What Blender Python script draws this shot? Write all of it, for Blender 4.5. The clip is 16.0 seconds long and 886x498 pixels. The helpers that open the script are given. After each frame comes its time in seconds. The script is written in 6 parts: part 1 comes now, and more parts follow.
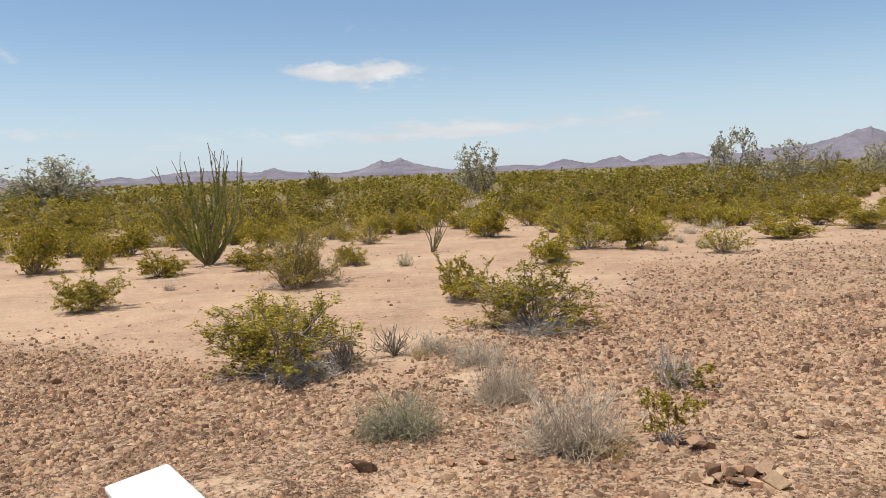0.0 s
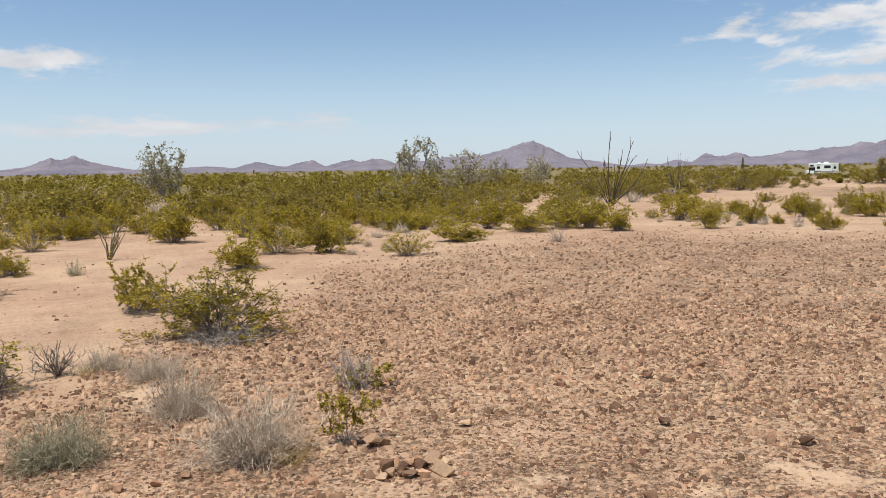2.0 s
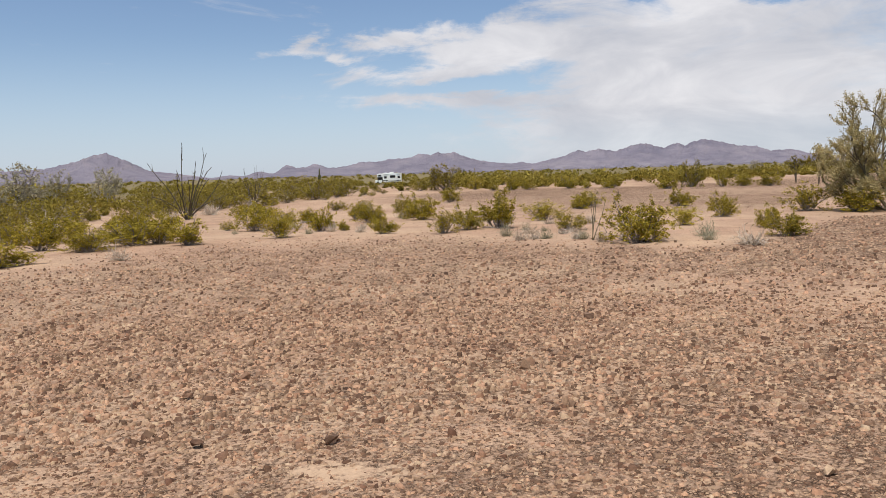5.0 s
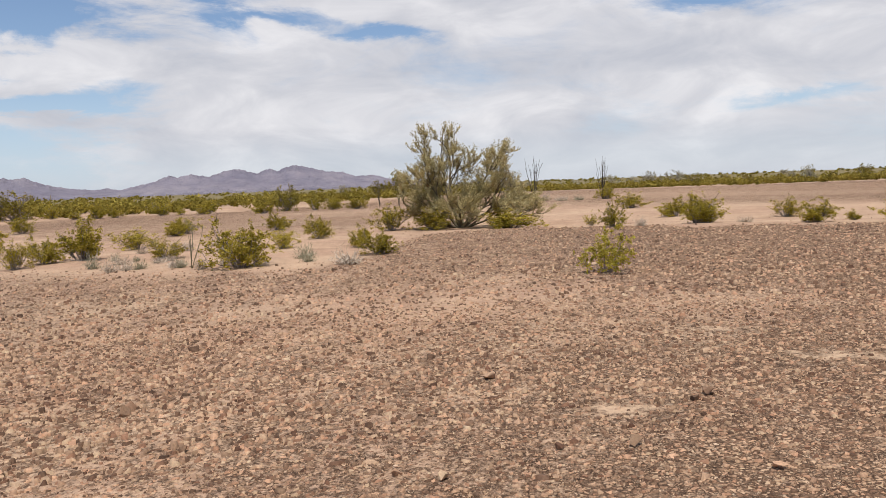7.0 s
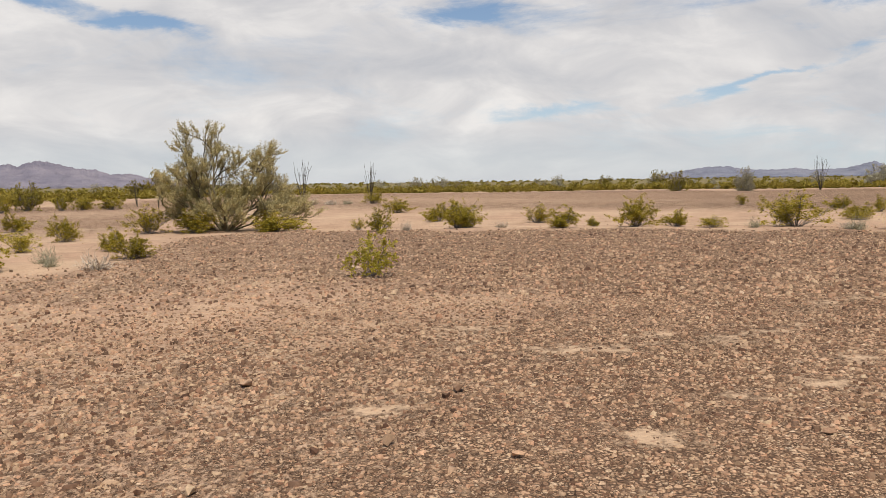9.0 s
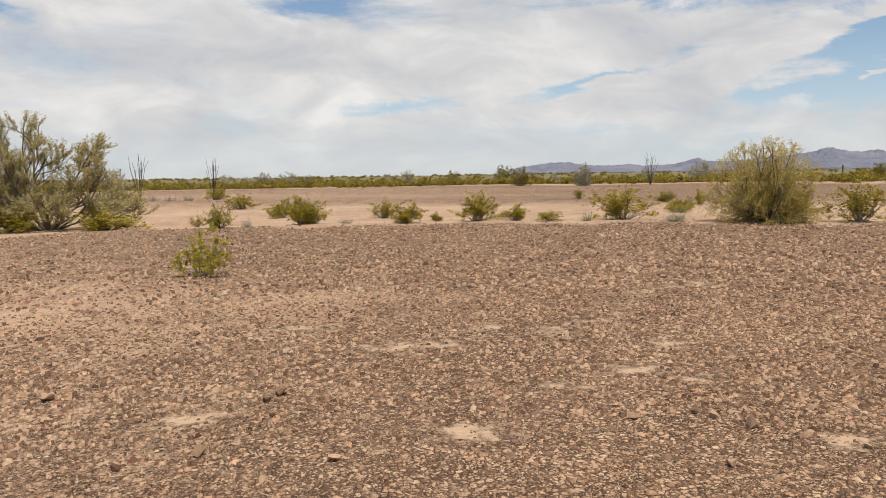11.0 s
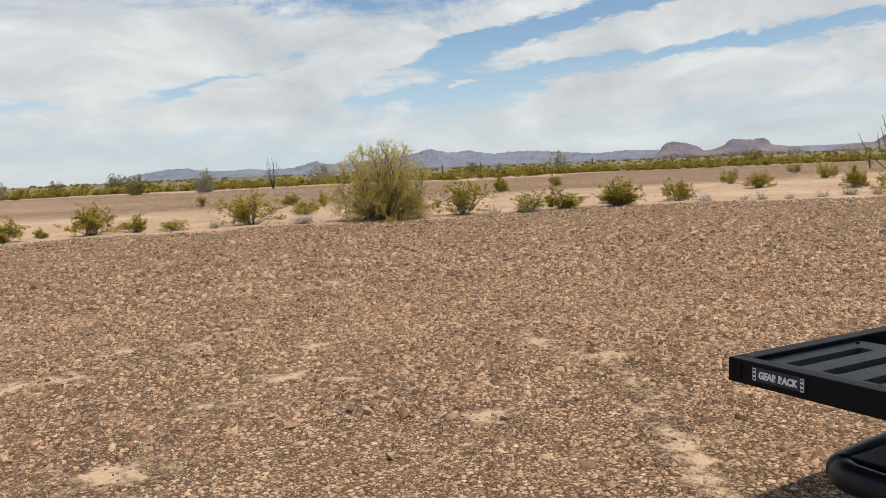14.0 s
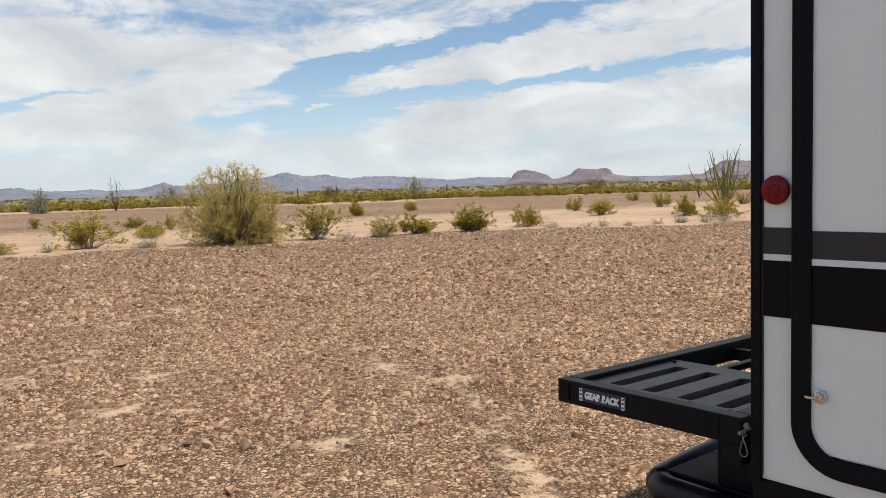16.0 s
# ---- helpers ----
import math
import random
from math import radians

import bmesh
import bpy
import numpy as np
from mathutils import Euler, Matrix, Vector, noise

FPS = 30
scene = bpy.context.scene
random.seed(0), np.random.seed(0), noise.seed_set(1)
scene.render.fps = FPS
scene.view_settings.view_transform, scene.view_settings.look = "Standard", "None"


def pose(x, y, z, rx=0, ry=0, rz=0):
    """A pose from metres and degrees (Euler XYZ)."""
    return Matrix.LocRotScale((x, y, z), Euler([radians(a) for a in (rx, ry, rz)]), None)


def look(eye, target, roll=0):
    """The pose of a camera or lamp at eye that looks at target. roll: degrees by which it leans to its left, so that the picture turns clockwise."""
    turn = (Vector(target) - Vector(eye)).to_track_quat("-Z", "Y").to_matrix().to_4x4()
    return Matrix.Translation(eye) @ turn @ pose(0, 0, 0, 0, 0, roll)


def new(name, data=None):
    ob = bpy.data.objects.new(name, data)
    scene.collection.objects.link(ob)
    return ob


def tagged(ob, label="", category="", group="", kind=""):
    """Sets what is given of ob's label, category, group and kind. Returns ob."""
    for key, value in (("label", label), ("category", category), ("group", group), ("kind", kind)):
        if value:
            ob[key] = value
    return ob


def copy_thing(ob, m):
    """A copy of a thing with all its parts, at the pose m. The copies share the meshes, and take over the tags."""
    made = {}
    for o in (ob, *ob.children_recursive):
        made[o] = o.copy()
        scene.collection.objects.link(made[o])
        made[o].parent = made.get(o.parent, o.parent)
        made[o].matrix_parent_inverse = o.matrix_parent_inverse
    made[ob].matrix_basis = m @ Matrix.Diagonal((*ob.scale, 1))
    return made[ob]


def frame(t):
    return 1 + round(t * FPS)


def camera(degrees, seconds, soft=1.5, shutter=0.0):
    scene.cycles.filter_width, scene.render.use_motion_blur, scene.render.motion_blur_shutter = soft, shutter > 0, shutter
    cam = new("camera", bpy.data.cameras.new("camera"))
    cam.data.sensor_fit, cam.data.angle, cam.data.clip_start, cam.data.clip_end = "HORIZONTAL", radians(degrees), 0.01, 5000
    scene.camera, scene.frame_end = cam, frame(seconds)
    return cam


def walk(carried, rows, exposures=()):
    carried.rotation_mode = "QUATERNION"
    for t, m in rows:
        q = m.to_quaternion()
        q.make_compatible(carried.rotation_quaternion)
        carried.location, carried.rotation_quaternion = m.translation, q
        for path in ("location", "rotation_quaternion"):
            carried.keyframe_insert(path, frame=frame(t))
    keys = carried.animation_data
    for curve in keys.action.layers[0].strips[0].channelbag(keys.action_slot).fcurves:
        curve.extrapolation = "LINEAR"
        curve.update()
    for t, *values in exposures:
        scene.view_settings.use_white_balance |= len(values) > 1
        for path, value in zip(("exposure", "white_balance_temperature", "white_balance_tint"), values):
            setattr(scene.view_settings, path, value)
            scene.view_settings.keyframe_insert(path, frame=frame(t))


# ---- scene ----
# ---- camera: handheld, a slow turn to the right on the spot, eye about 1.55 m ----
cam = camera(57.94, 16.0, soft=0.45)
ROWS = [
    (0, 0, 0, 1.55, 84.59, 2.12, -0.25),
    (0.5, 0.007, 0.01, 1.552, 84.44, 1.92, -4.84),
    (1, 0.043, 0.003, 1.561, 84.66, 1.45, -9.48),
    (1.5, 0.069, -0.007, 1.566, 84.52, 0.84, -15.94),
    (2, 0.098, -0.017, 1.566, 84.31, 0.79, -21.84),
    (2.5, 0.132, -0.028, 1.566, 84.1, 0.77, -28.38),
    (3, 0.174, -0.032, 1.563, 84.1, 0.59, -34.14),
    (3.2, 0.21, -0.04, 1.56, 83.97, 0.71, -37.2),
    (5.3, 0.567, -0.114, 1.544, 84.52, 1.58, -55.31),
    (5.5, 0.596, -0.095, 1.538, 84.37, 1.46, -59.23),
    (6, 0.671, 0.029, 1.538, 84.34, 2.06, -68.33),
    (6.5, 0.712, 0.064, 1.525, 84.75, 2.58, -74.76),
    (7, 0.719, 0.039, 1.527, 85.38, 2.21, -79.23),
    (7.5, 0.718, 0.022, 1.529, 85.48, 1.78, -83.6),
    (8, 0.722, 0.005, 1.53, 85.33, 1.48, -87.69),
    (8.5, 0.711, -0.019, 1.537, 85.21, 1.22, -91.7),
    (9, 0.714, -0.044, 1.529, 85.21, 0.88, -95.52),
    (9.5, 0.717, -0.084, 1.539, 85.24, 0.91, -99.75),
    (9.7, 0.724, -0.103, 1.538, 85.15, 1.01, -101.2),
    (11.8, 0.789, -0.338, 1.529, 84.87, 1.25, -109.96),
    (12, 0.802, -0.352, 1.526, 84.94, 1.43, -111.61),
    (12.5, 0.86, -0.338, 1.531, 84.74, 0.96, -117.42),
    (13, 0.927, -0.272, 1.53, 84.27, 2.73, -123.18),
    (13.5, 0.944, -0.246, 1.525, 83.82, 2.99, -129.06),
    (14, 0.946, -0.251, 1.53, 84.23, 2.6, -132.66),
    (14.5, 0.935, -0.261, 1.533, 85.2, 2.28, -135.23),
    (15, 0.926, -0.27, 1.532, 85.72, 2.06, -137.41),
    (15.5, 0.916, -0.286, 1.53, 85.59, 1.85, -140.33),
    (16, 0.9, -0.293, 1.533, 85.61, 1.7, -142.87),
]
EXPOSURES = [(0.0, 0.08, 6480, 10), (3.0, 0.03, 6430, 12), (5.5, -0.09, 6400, 14), (7.0, -0.06, 6400, 14), (9.5, -0.08, 6800, 12), (13.0, -0.02, 6550, 9),
             (14.5, -0.02, 6480, 7), (16.0, 0.12, 6480, 8)]
walk(cam, [(t, pose(x, y, z, rx, ry, rz)) for t, x, y, z, rx, ry, rz in ROWS], EXPOSURES)

# ---- sun, sky and clouds ----
SUN_BEARING, SUN_HEIGHT = 262.0, 69.0
sun = new("sun", bpy.data.lights.new("sun", "SUN"))
sun.data.energy, sun.data.angle, sun.data.color = 4.2, radians(0.53), (1.0, 0.94, 0.84)
sb, sh = radians(SUN_BEARING), radians(SUN_HEIGHT)
sun.matrix_world = look((40 * math.sin(sb) * math.cos(sh), 40 * math.cos(sb) * math.cos(sh), 40 * math.sin(sh)), (0, 0, 0))


class Nodes:
    """Short hand for building a node tree."""

    def __init__(self, tree):
        self.tree = tree
        tree.nodes.clear()

    def add(self, kind, *sources, **settings):
        node = self.tree.nodes.new("ShaderNode" + kind)
        if "operation" in settings:
            node.operation = settings["operation"]
        if "use_clamp" in settings:
            node.use_clamp = settings["use_clamp"]
        if "blend_type" in settings:
            node.blend_type = settings["blend_type"]
        if "interpolation_type" in settings:
            node.interpolation_type = settings["interpolation_type"]
        if "attribute_name" in settings:
            node.attribute_name = settings["attribute_name"]
        if "feature" in settings:
            node.feature = settings["feature"]
        if "sky_type" in settings:
            node.sky_type, node.sun_disc = settings["sky_type"], False
        for i, source in enumerate(sources):
            if source is not None:
                self.put(node.inputs[i], source)
        return node

    def put(self, socket, source):
        if hasattr(source, "outputs"):
            source = source.outputs[0]
        if hasattr(source, "is_linked"):
            self.tree.links.new(source, socket)
        else:
            socket.default_value = source

    def math(self, operation, a, b=0.0, c=0.0, clamp=False):
        return self.add("Math", a, b, c, operation=operation, use_clamp=clamp)

    def noise(self, vector, scale, detail=4.0, rough=0.55, warp=0.0):
        node = self.add("TexNoise")
        self.put(node.inputs["Vector"], vector)
        for key, value in (("Scale", scale), ("Detail", detail), ("Roughness", rough), ("Distortion", warp)):
            node.inputs[key].default_value = value
        return node

    def ramp(self, factor, stops):
        node = self.add("ValToRGB", factor)
        elements = node.color_ramp.elements
        while len(elements) < len(stops):
            elements.new(0.5)
        for element, (place, colour) in zip(elements, stops):
            element.position = place
            element.color = (*colour, 1.0) if len(colour) == 3 else colour
        return node

    def mix(self, factor, a, b, blend="MIX"):
        node = self.add("MixRGB", factor, None, None, blend_type=blend)
        for socket, value in ((node.inputs[1], a), (node.inputs[2], b)):
            self.put(socket, (*value, 1.0) if isinstance(value, tuple) and len(value) == 3 else value)
        return node


world = bpy.data.worlds.new("desert_sky")
world.use_nodes = True
scene.world = world
n = Nodes(world.node_tree)
sky = n.add("TexSky", sky_type="NISHITA")
sky.sun_elevation, sky.sun_rotation = sh, sb
sky.air_density, sky.dust_density, sky.ozone_density, sky.altitude = 1.0, 0.4, 2.2, 300
coords = n.add("TexCoord")
split = n.add("SeparateXYZ", coords.outputs["Generated"])
bearing = n.math("MULTIPLY", n.math("ARCTAN2", split.outputs[0], split.outputs[1]), 57.2958)
height = n.math("MULTIPLY", n.math("ARCSINE", split.outputs[2]), 57.2958)
# clouds are stretched along the horizon
place = n.add("CombineXYZ", n.math("MULTIPLY", bearing, 0.085), n.math("MULTIPLY", height, 0.20), 0.0)
billow = n.noise(place, 1.0, 9.0, 0.64, 0.6)
wisp = n.noise(n.add("CombineXYZ", n.math("MULTIPLY_ADD", height, -0.12, n.math("MULTIPLY", bearing, 0.09)), n.math("MULTIPLY", height, 0.48), 4.0), 1.2, 6.0, 0.60, 0.8)


# the outlines of clouds and gaps are torn by the same billows
drift = n.add("SeparateColor", n.noise(n.add("CombineXYZ", n.math("MULTIPLY", bearing, 0.16), n.math("MULTIPLY", height, 0.50), 7.0), 1.0, 8.0, 0.62, 0.4).outputs["Color"])
torn_bearing = n.math("MULTIPLY_ADD", n.math("SUBTRACT", drift.outputs[0], 0.5), 9.0, bearing)
torn_height = n.math("MULTIPLY_ADD", n.math("SUBTRACT", drift.outputs[1], 0.5), 2.6, height)


def patch(a, e, w, h, slope, amount):
    """A soft oval in the sky at bearing a and height e, w by h degrees half across, rising by slope."""
    da = n.math("SUBTRACT", torn_bearing, a)
    de = n.math("SUBTRACT", n.math("MULTIPLY_ADD", da, -slope, torn_height), e)
    qa, qe = n.math("DIVIDE", da, w), n.math("DIVIDE", de, h)
    q = n.math("MULTIPLY_ADD", qa, qa, n.math("MULTIPLY", qe, qe))
    return n.math("MULTIPLY", n.math("POWER", 2.718, n.math("MULTIPLY", q, -1.0)), amount)


CLOUDS = [
    (-5.6, 7.05, 4.9, 0.75, -0.02, 0.66), (2.5, 3.1, 13, 0.70, 0.01, 0.64), (-27, 3.3, 4, 0.6, 0.0, 0.3),
    (38.6, 8.4, 2.0, 0.40, 0.10, 0.36), (41.6, 9.2, 1.7, 0.6, 0.30, 0.50), (43.6, 8.3, 1.8, 0.4, -0.1, 0.40), (47.5, 9.3, 3.4, 1.0, 0.10, 0.56), (49.0, 6.9, 6.0, 0.7, 0.04, 0.50),
    (49.5, 5.2, 8.0, 0.55, -0.02, 0.48), (56.0, 8.6, 6.0, 1.5, 0.06, 0.5), (134.7, 5.95, 1.0, 0.34, 0.15, 1.3),
    (152.0, 9.1, 9.0, 0.45, 0.13, 0.75), (128.0, 8.3, 5.5, 0.8, 0.1, 0.25)]
GAPS = [
    (75.5, 10.5, 3.4, 0.5, -0.08, 0.5), (67.0, 11.8, 6.0, 0.55, -0.1, 0.45), (53.5, 5.9, 3.4, 0.4, -0.08, 0.4),
    (51.0, 11.9, 5.0, 1.1, -0.05, 0.6), (103.0, 4.7, 5.0, 0.5, 0.05, 0.35), (98.0, 11.6, 4.4, 0.8, -0.03, 0.5),
    (117.5, 6.4, 5.0, 0.40, 0.24, 0.5), (123.0, 8.1, 3.6, 0.4, 0.1, 0.35), (131.5, 5.2, 5.5, 0.42, 0.09, 0.6),
    (136.0, 8.4, 5.5, 0.75, 0.22, 0.95), (146.5, 10.7, 7.5, 0.75, 0.18, 1.05), (144.5, 6.8, 8.5, 0.5, 0.10, 0.95), (158.0, 7.7, 7.5, 0.45, 0.08, 0.85),
    (136.5, 6.2, 4.5, 0.8, 0.10, 0.6)]
cover = n.add("MapRange", bearing, 45.0, 63.0, 0.0, 0.57, interpolation_type="SMOOTHSTEP")
west = n.add("MapRange", bearing, 170.0, 179.0, 1.0, 0.0)
cover = n.math("MULTIPLY", cover, west)
for row in CLOUDS:
    cover = n.math("ADD", cover, patch(*row))
for row in GAPS:
    cover = n.math("SUBTRACT", cover, patch(*row))
grain = n.math("MULTIPLY_ADD", billow, 0.74, n.math("MULTIPLY", wisp, 0.28))
# the eastern sky is a smooth veil, the rest broken cloud
calm = n.math("MULTIPLY", n.add("MapRange", bearing, 56.0, 70.0, 0.0, 1.0, interpolation_type="SMOOTHSTEP"), n.add("MapRange", bearing, 108.0, 124.0, 1.0, 0.0, interpolation_type="SMOOTHSTEP"))
swing = n.math("MULTIPLY_ADD", calm, -1.2, 2.4)
thick = n.math("ADD", cover, n.math("MULTIPLY_ADD", n.math("SUBTRACT", grain, 0.51), swing, -0.166))
dense = n.add("MapRange", thick, 0.02, 0.42, 0.0, 0.96, interpolation_type="SMOOTHSTEP")
shade = n.ramp(n.noise(place, 1.5, 6.0, 0.55, 0.5), [(0.30, (0.56, 0.585, 0.625)), (0.52, (0.70, 0.71, 0.725)), (0.72, (0.88, 0.88, 0.87))])
clear = n.mix(1.0, sky, (0.108, 0.110, 0.112), "MULTIPLY")
low = n.add("MapRange", height, 0.0, 10.0, 0.60, 0.0, interpolation_type="SMOOTHSTEP")
hazy = n.mix(low, clear, (0.53, 0.655, 0.83))
dense = n.math("MULTIPLY", dense, n.add("MapRange", height, 0.0, 4.5, 0.45, 1.0, interpolation_type="SMOOTHSTEP"))
seen = n.mix(dense, hazy, shade)
n.add("OutputWorld", n.add("Background", seen, 1.0))


# ---- materials ----
def material(name):
    made = bpy.data.materials.new(name)
    made.use_nodes = True
    return made, Nodes(made.node_tree)


def finish(n, colour, rough=0.9, bump=None, strength=0.5, distance=0.01, metal=0.0, translucent=0.0, spec=0.3):
    shader = n.add("BsdfPrincipled")
    n.put(shader.inputs["Base Color"], (*colour, 1.0) if isinstance(colour, tuple) else colour)
    n.put(shader.inputs["Roughness"], rough)
    shader.inputs["Metallic"].default_value = metal
    shader.inputs["Specular IOR Level"].default_value = spec
    if bump is not None:
        b = n.add("Bump")
        b.inputs["Strength"].default_value, b.inputs["Distance"].default_value = strength, distance
        n.put(b.inputs["Height"], bump)
        n.put(shader.inputs["Normal"], b)
    out = shader
    if translucent:
        leaf = n.add("BsdfTranslucent")
        n.put(leaf.inputs["Color"], colour)
        out = n.add("MixShader", translucent, shader, leaf)
    n.add("OutputMaterial", out)


def attribute(n, name):
    return n.add("Attribute", attribute_name=name).outputs["Fac"]


STONE_STOPS = [(0.0, (0.136, 0.073, 0.045)), (0.20, (0.292, 0.170, 0.101)), (0.48, (0.476, 0.302, 0.186)),
               (0.76, (0.583, 0.392, 0.249)), (0.95, (0.661, 0.475, 0.313)), (1.0, (0.719, 0.570, 0.408))]
LOOSE_STOPS = [(0.0, (0.053, 0.030, 0.020)), (0.28, (0.165, 0.097, 0.062)), (0.55, (0.374, 0.242, 0.156)),
               (0.84, (0.554, 0.385, 0.254)), (0.97, (0.651, 0.485, 0.338)), (1.0, (0.739, 0.580, 0.418))]


def ground_material():
    made, n = material("desert_ground")
    at = n.add("NewGeometry").outputs["Position"]
    wide, mid, fine = n.noise(at, 0.5, 5, 0.6), n.noise(at, 4.5, 6, 0.65), n.noise(at, 30.0, 5, 0.7)
    # sandy soil, mottled at the size of a hand and of grains
    soil = n.ramp(mid, [(0.30, (0.335, 0.209, 0.137)), (0.50, (0.445, 0.292, 0.196)), (0.70, (0.525, 0.36, 0.248))])
    soil = n.mix(0.5, soil, n.ramp(fine, [(0.34, (0.205, 0.124, 0.079)), (0.5, (0.41, 0.267, 0.177)), (0.66, (0.59, 0.41, 0.28))]))
    soil = n.mix(1.0, soil, n.ramp(n.noise(at, 1.1, 8, 0.78), [(0.34, (0.68, 0.665, 0.655)), (0.5, (0.94, 0.93, 0.915)), (0.66, (1.12, 1.11, 1.085))]), "MULTIPLY")
    straw = n.add("MapRange", n.noise(at, 0.22, 6, 0.7), 0.42, 0.64, 0.05, 0.62)
    soil = n.mix(straw, soil, n.mix(fine, (0.46, 0.326, 0.205), (0.67, 0.507, 0.338)))
    # packed stones in two sizes, each its own tone, shade painted into the joints
    warped = n.add("VectorMath", at, n.add("VectorMath", n.noise(at, 40.0, 3).outputs["Color"], (0.034, 0.034, 0.0), operation="MULTIPLY"), operation="ADD")
    stony, cracks = None, None
    for scale, share in ((30.0, 0.0), (62.0, 0.55)):
        cells, rim = n.add("TexVoronoi", feature="F1"), n.add("TexVoronoi", feature="DISTANCE_TO_EDGE")
        for node in (cells, rim):
            n.put(node.inputs["Vector"], warped)
            node.inputs["Scale"].default_value = scale
        pick = n.add("SeparateColor", cells.outputs["Color"])
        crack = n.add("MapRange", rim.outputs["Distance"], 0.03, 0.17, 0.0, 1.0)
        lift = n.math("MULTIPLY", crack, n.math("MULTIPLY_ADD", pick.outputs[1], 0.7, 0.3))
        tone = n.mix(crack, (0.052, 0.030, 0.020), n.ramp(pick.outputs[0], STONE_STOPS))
        choice = n.math("GREATER_THAN", n.noise(at, 5.0, 4, 0.7), 0.52) if share else None
        stony = tone if stony is None else n.mix(choice, stony, tone)
        cracks = lift if cracks is None else n.mix(choice, cracks, lift)
    stony = n.mix(0.25, stony, n.mix(fine, (0.10, 0.058, 0.036), (0.68, 0.45, 0.285)))
    # mottled with darker flecks that imitate the shaded sides of stones
    stony = n.mix(1.0, stony, n.ramp(n.noise(at, 7.0, 7, 0.85), [(0.38, (0.58, 0.56, 0.55)), (0.5, (1.0, 0.99, 0.98)), (0.62, (1.30, 1.28, 1.25))]), "MULTIPLY")
    # dark specks painted for the small shadows between stones and grit
    shade_specks = n.math("MULTIPLY", n.add("MapRange", n.noise(at, 38.0, 4, 0.8), 0.475, 0.415, 0.0, 1.0), n.add("MapRange", n.noise(at, 2.6, 5, 0.7), 0.35, 0.62, 0.4, 1.0))
    ragged = n.math("MULTIPLY_ADD", n.math("SUBTRACT", n.noise(at, 20.0, 5, 0.75), 0.5), 1.7, n.math("MULTIPLY", n.math("SUBTRACT", n.noise(at, 1.3, 6, 0.75), 0.5), 0.95))
    amount = n.add("MapRange", n.math("ADD", attribute(n, "gravel"), ragged), 0.34, 0.54, 0.0, 1.0)
    base = n.mix(amount, soil, stony)
    base = n.mix(n.math("MULTIPLY", shade_specks, n.add("MapRange", attribute(n, "gravel"), 0.15, 0.45, 0.12, 0.85)), base, (0.045, 0.026, 0.018))
    # bare silt where the stones have been pushed away
    worn = n.math("MULTIPLY_ADD", n.math("SUBTRACT", n.noise(at, 7.0, 7, 0.82), 0.5), 4.2, attribute(n, "pale"))
    pale = n.add("MapRange", worn, 0.36, 0.92, 0.0, 0.85)
    base = n.mix(pale, base, n.mix(fine, (0.45, 0.305, 0.195), (0.64, 0.468, 0.308)))
    base = n.mix(n.add("MapRange", wide, 0.40, 0.75, 0.0, 0.18), base, (0.36, 0.22, 0.15))
    # far out, low brush that cannot be told apart covers the plain
    brush = n.math("MULTIPLY", attribute(n, "brush"), n.add("MapRange", n.noise(at, 0.05, 6, 0.7), 0.36, 0.56, 0.75, 1.0))
    base = n.mix(brush, base, n.mix(n.noise(at, 0.7, 5, 0.7), (0.10, 0.085, 0.034), (0.235, 0.195, 0.085)))
    relief = n.math("ADD", n.math("MULTIPLY", n.math("MULTIPLY", cracks, amount), n.math("SUBTRACT", 1.0, pale)), n.math("MULTIPLY_ADD", fine, 0.35, n.math("MULTIPLY", mid, 0.5)))
    finish(n, base, 0.95, relief, 1.0, 0.016, spec=0.1)
    return made


def stone_material(name="desert_stone", per_object=False, stops=LOOSE_STOPS):
    made, n = material(name)
    geometry = n.add("NewGeometry")
    at = geometry.outputs["Position"]
    pick = n.add("ObjectInfo").outputs["Random"] if per_object else geometry.outputs["Random Per Island"]
    # rosy, tan and greyish stones lie mixed
    hue = n.ramp(n.math("FRACT", n.math("MULTIPLY", pick, 37.0)), [(0.0, (1.10, 0.95, 0.90)), (0.45, (1.0, 0.99, 0.97)), (0.75, (0.98, 1.03, 1.0)), (1.0, (0.97, 0.95, 0.97))])
    pick = n.math("MULTIPLY_ADD", pick, 0.78, n.add("MapRange", n.noise(at, 0.9, 5, 0.7), 0.3, 0.7, 0.0, 0.22))
    tone = n.mix(1.0, n.ramp(pick, stops), hue, "MULTIPLY")
    grain = n.noise(at, 60.0, 4, 0.65)
    tone = n.mix(0.55, tone, n.ramp(grain, [(0.3, (0.45, 0.42, 0.40)), (0.7, (1.25, 1.2, 1.12))]), "MULTIPLY")
    dust = n.add("MapRange", n.noise(at, 9.0, 4, 0.6), 0.45, 0.75, 0.0, 0.3)
    tone = n.mix(dust, tone, (0.42, 0.268, 0.165))
    finish(n, tone, 0.85, grain, 0.5, 0.008, spec=0.2)
    return made


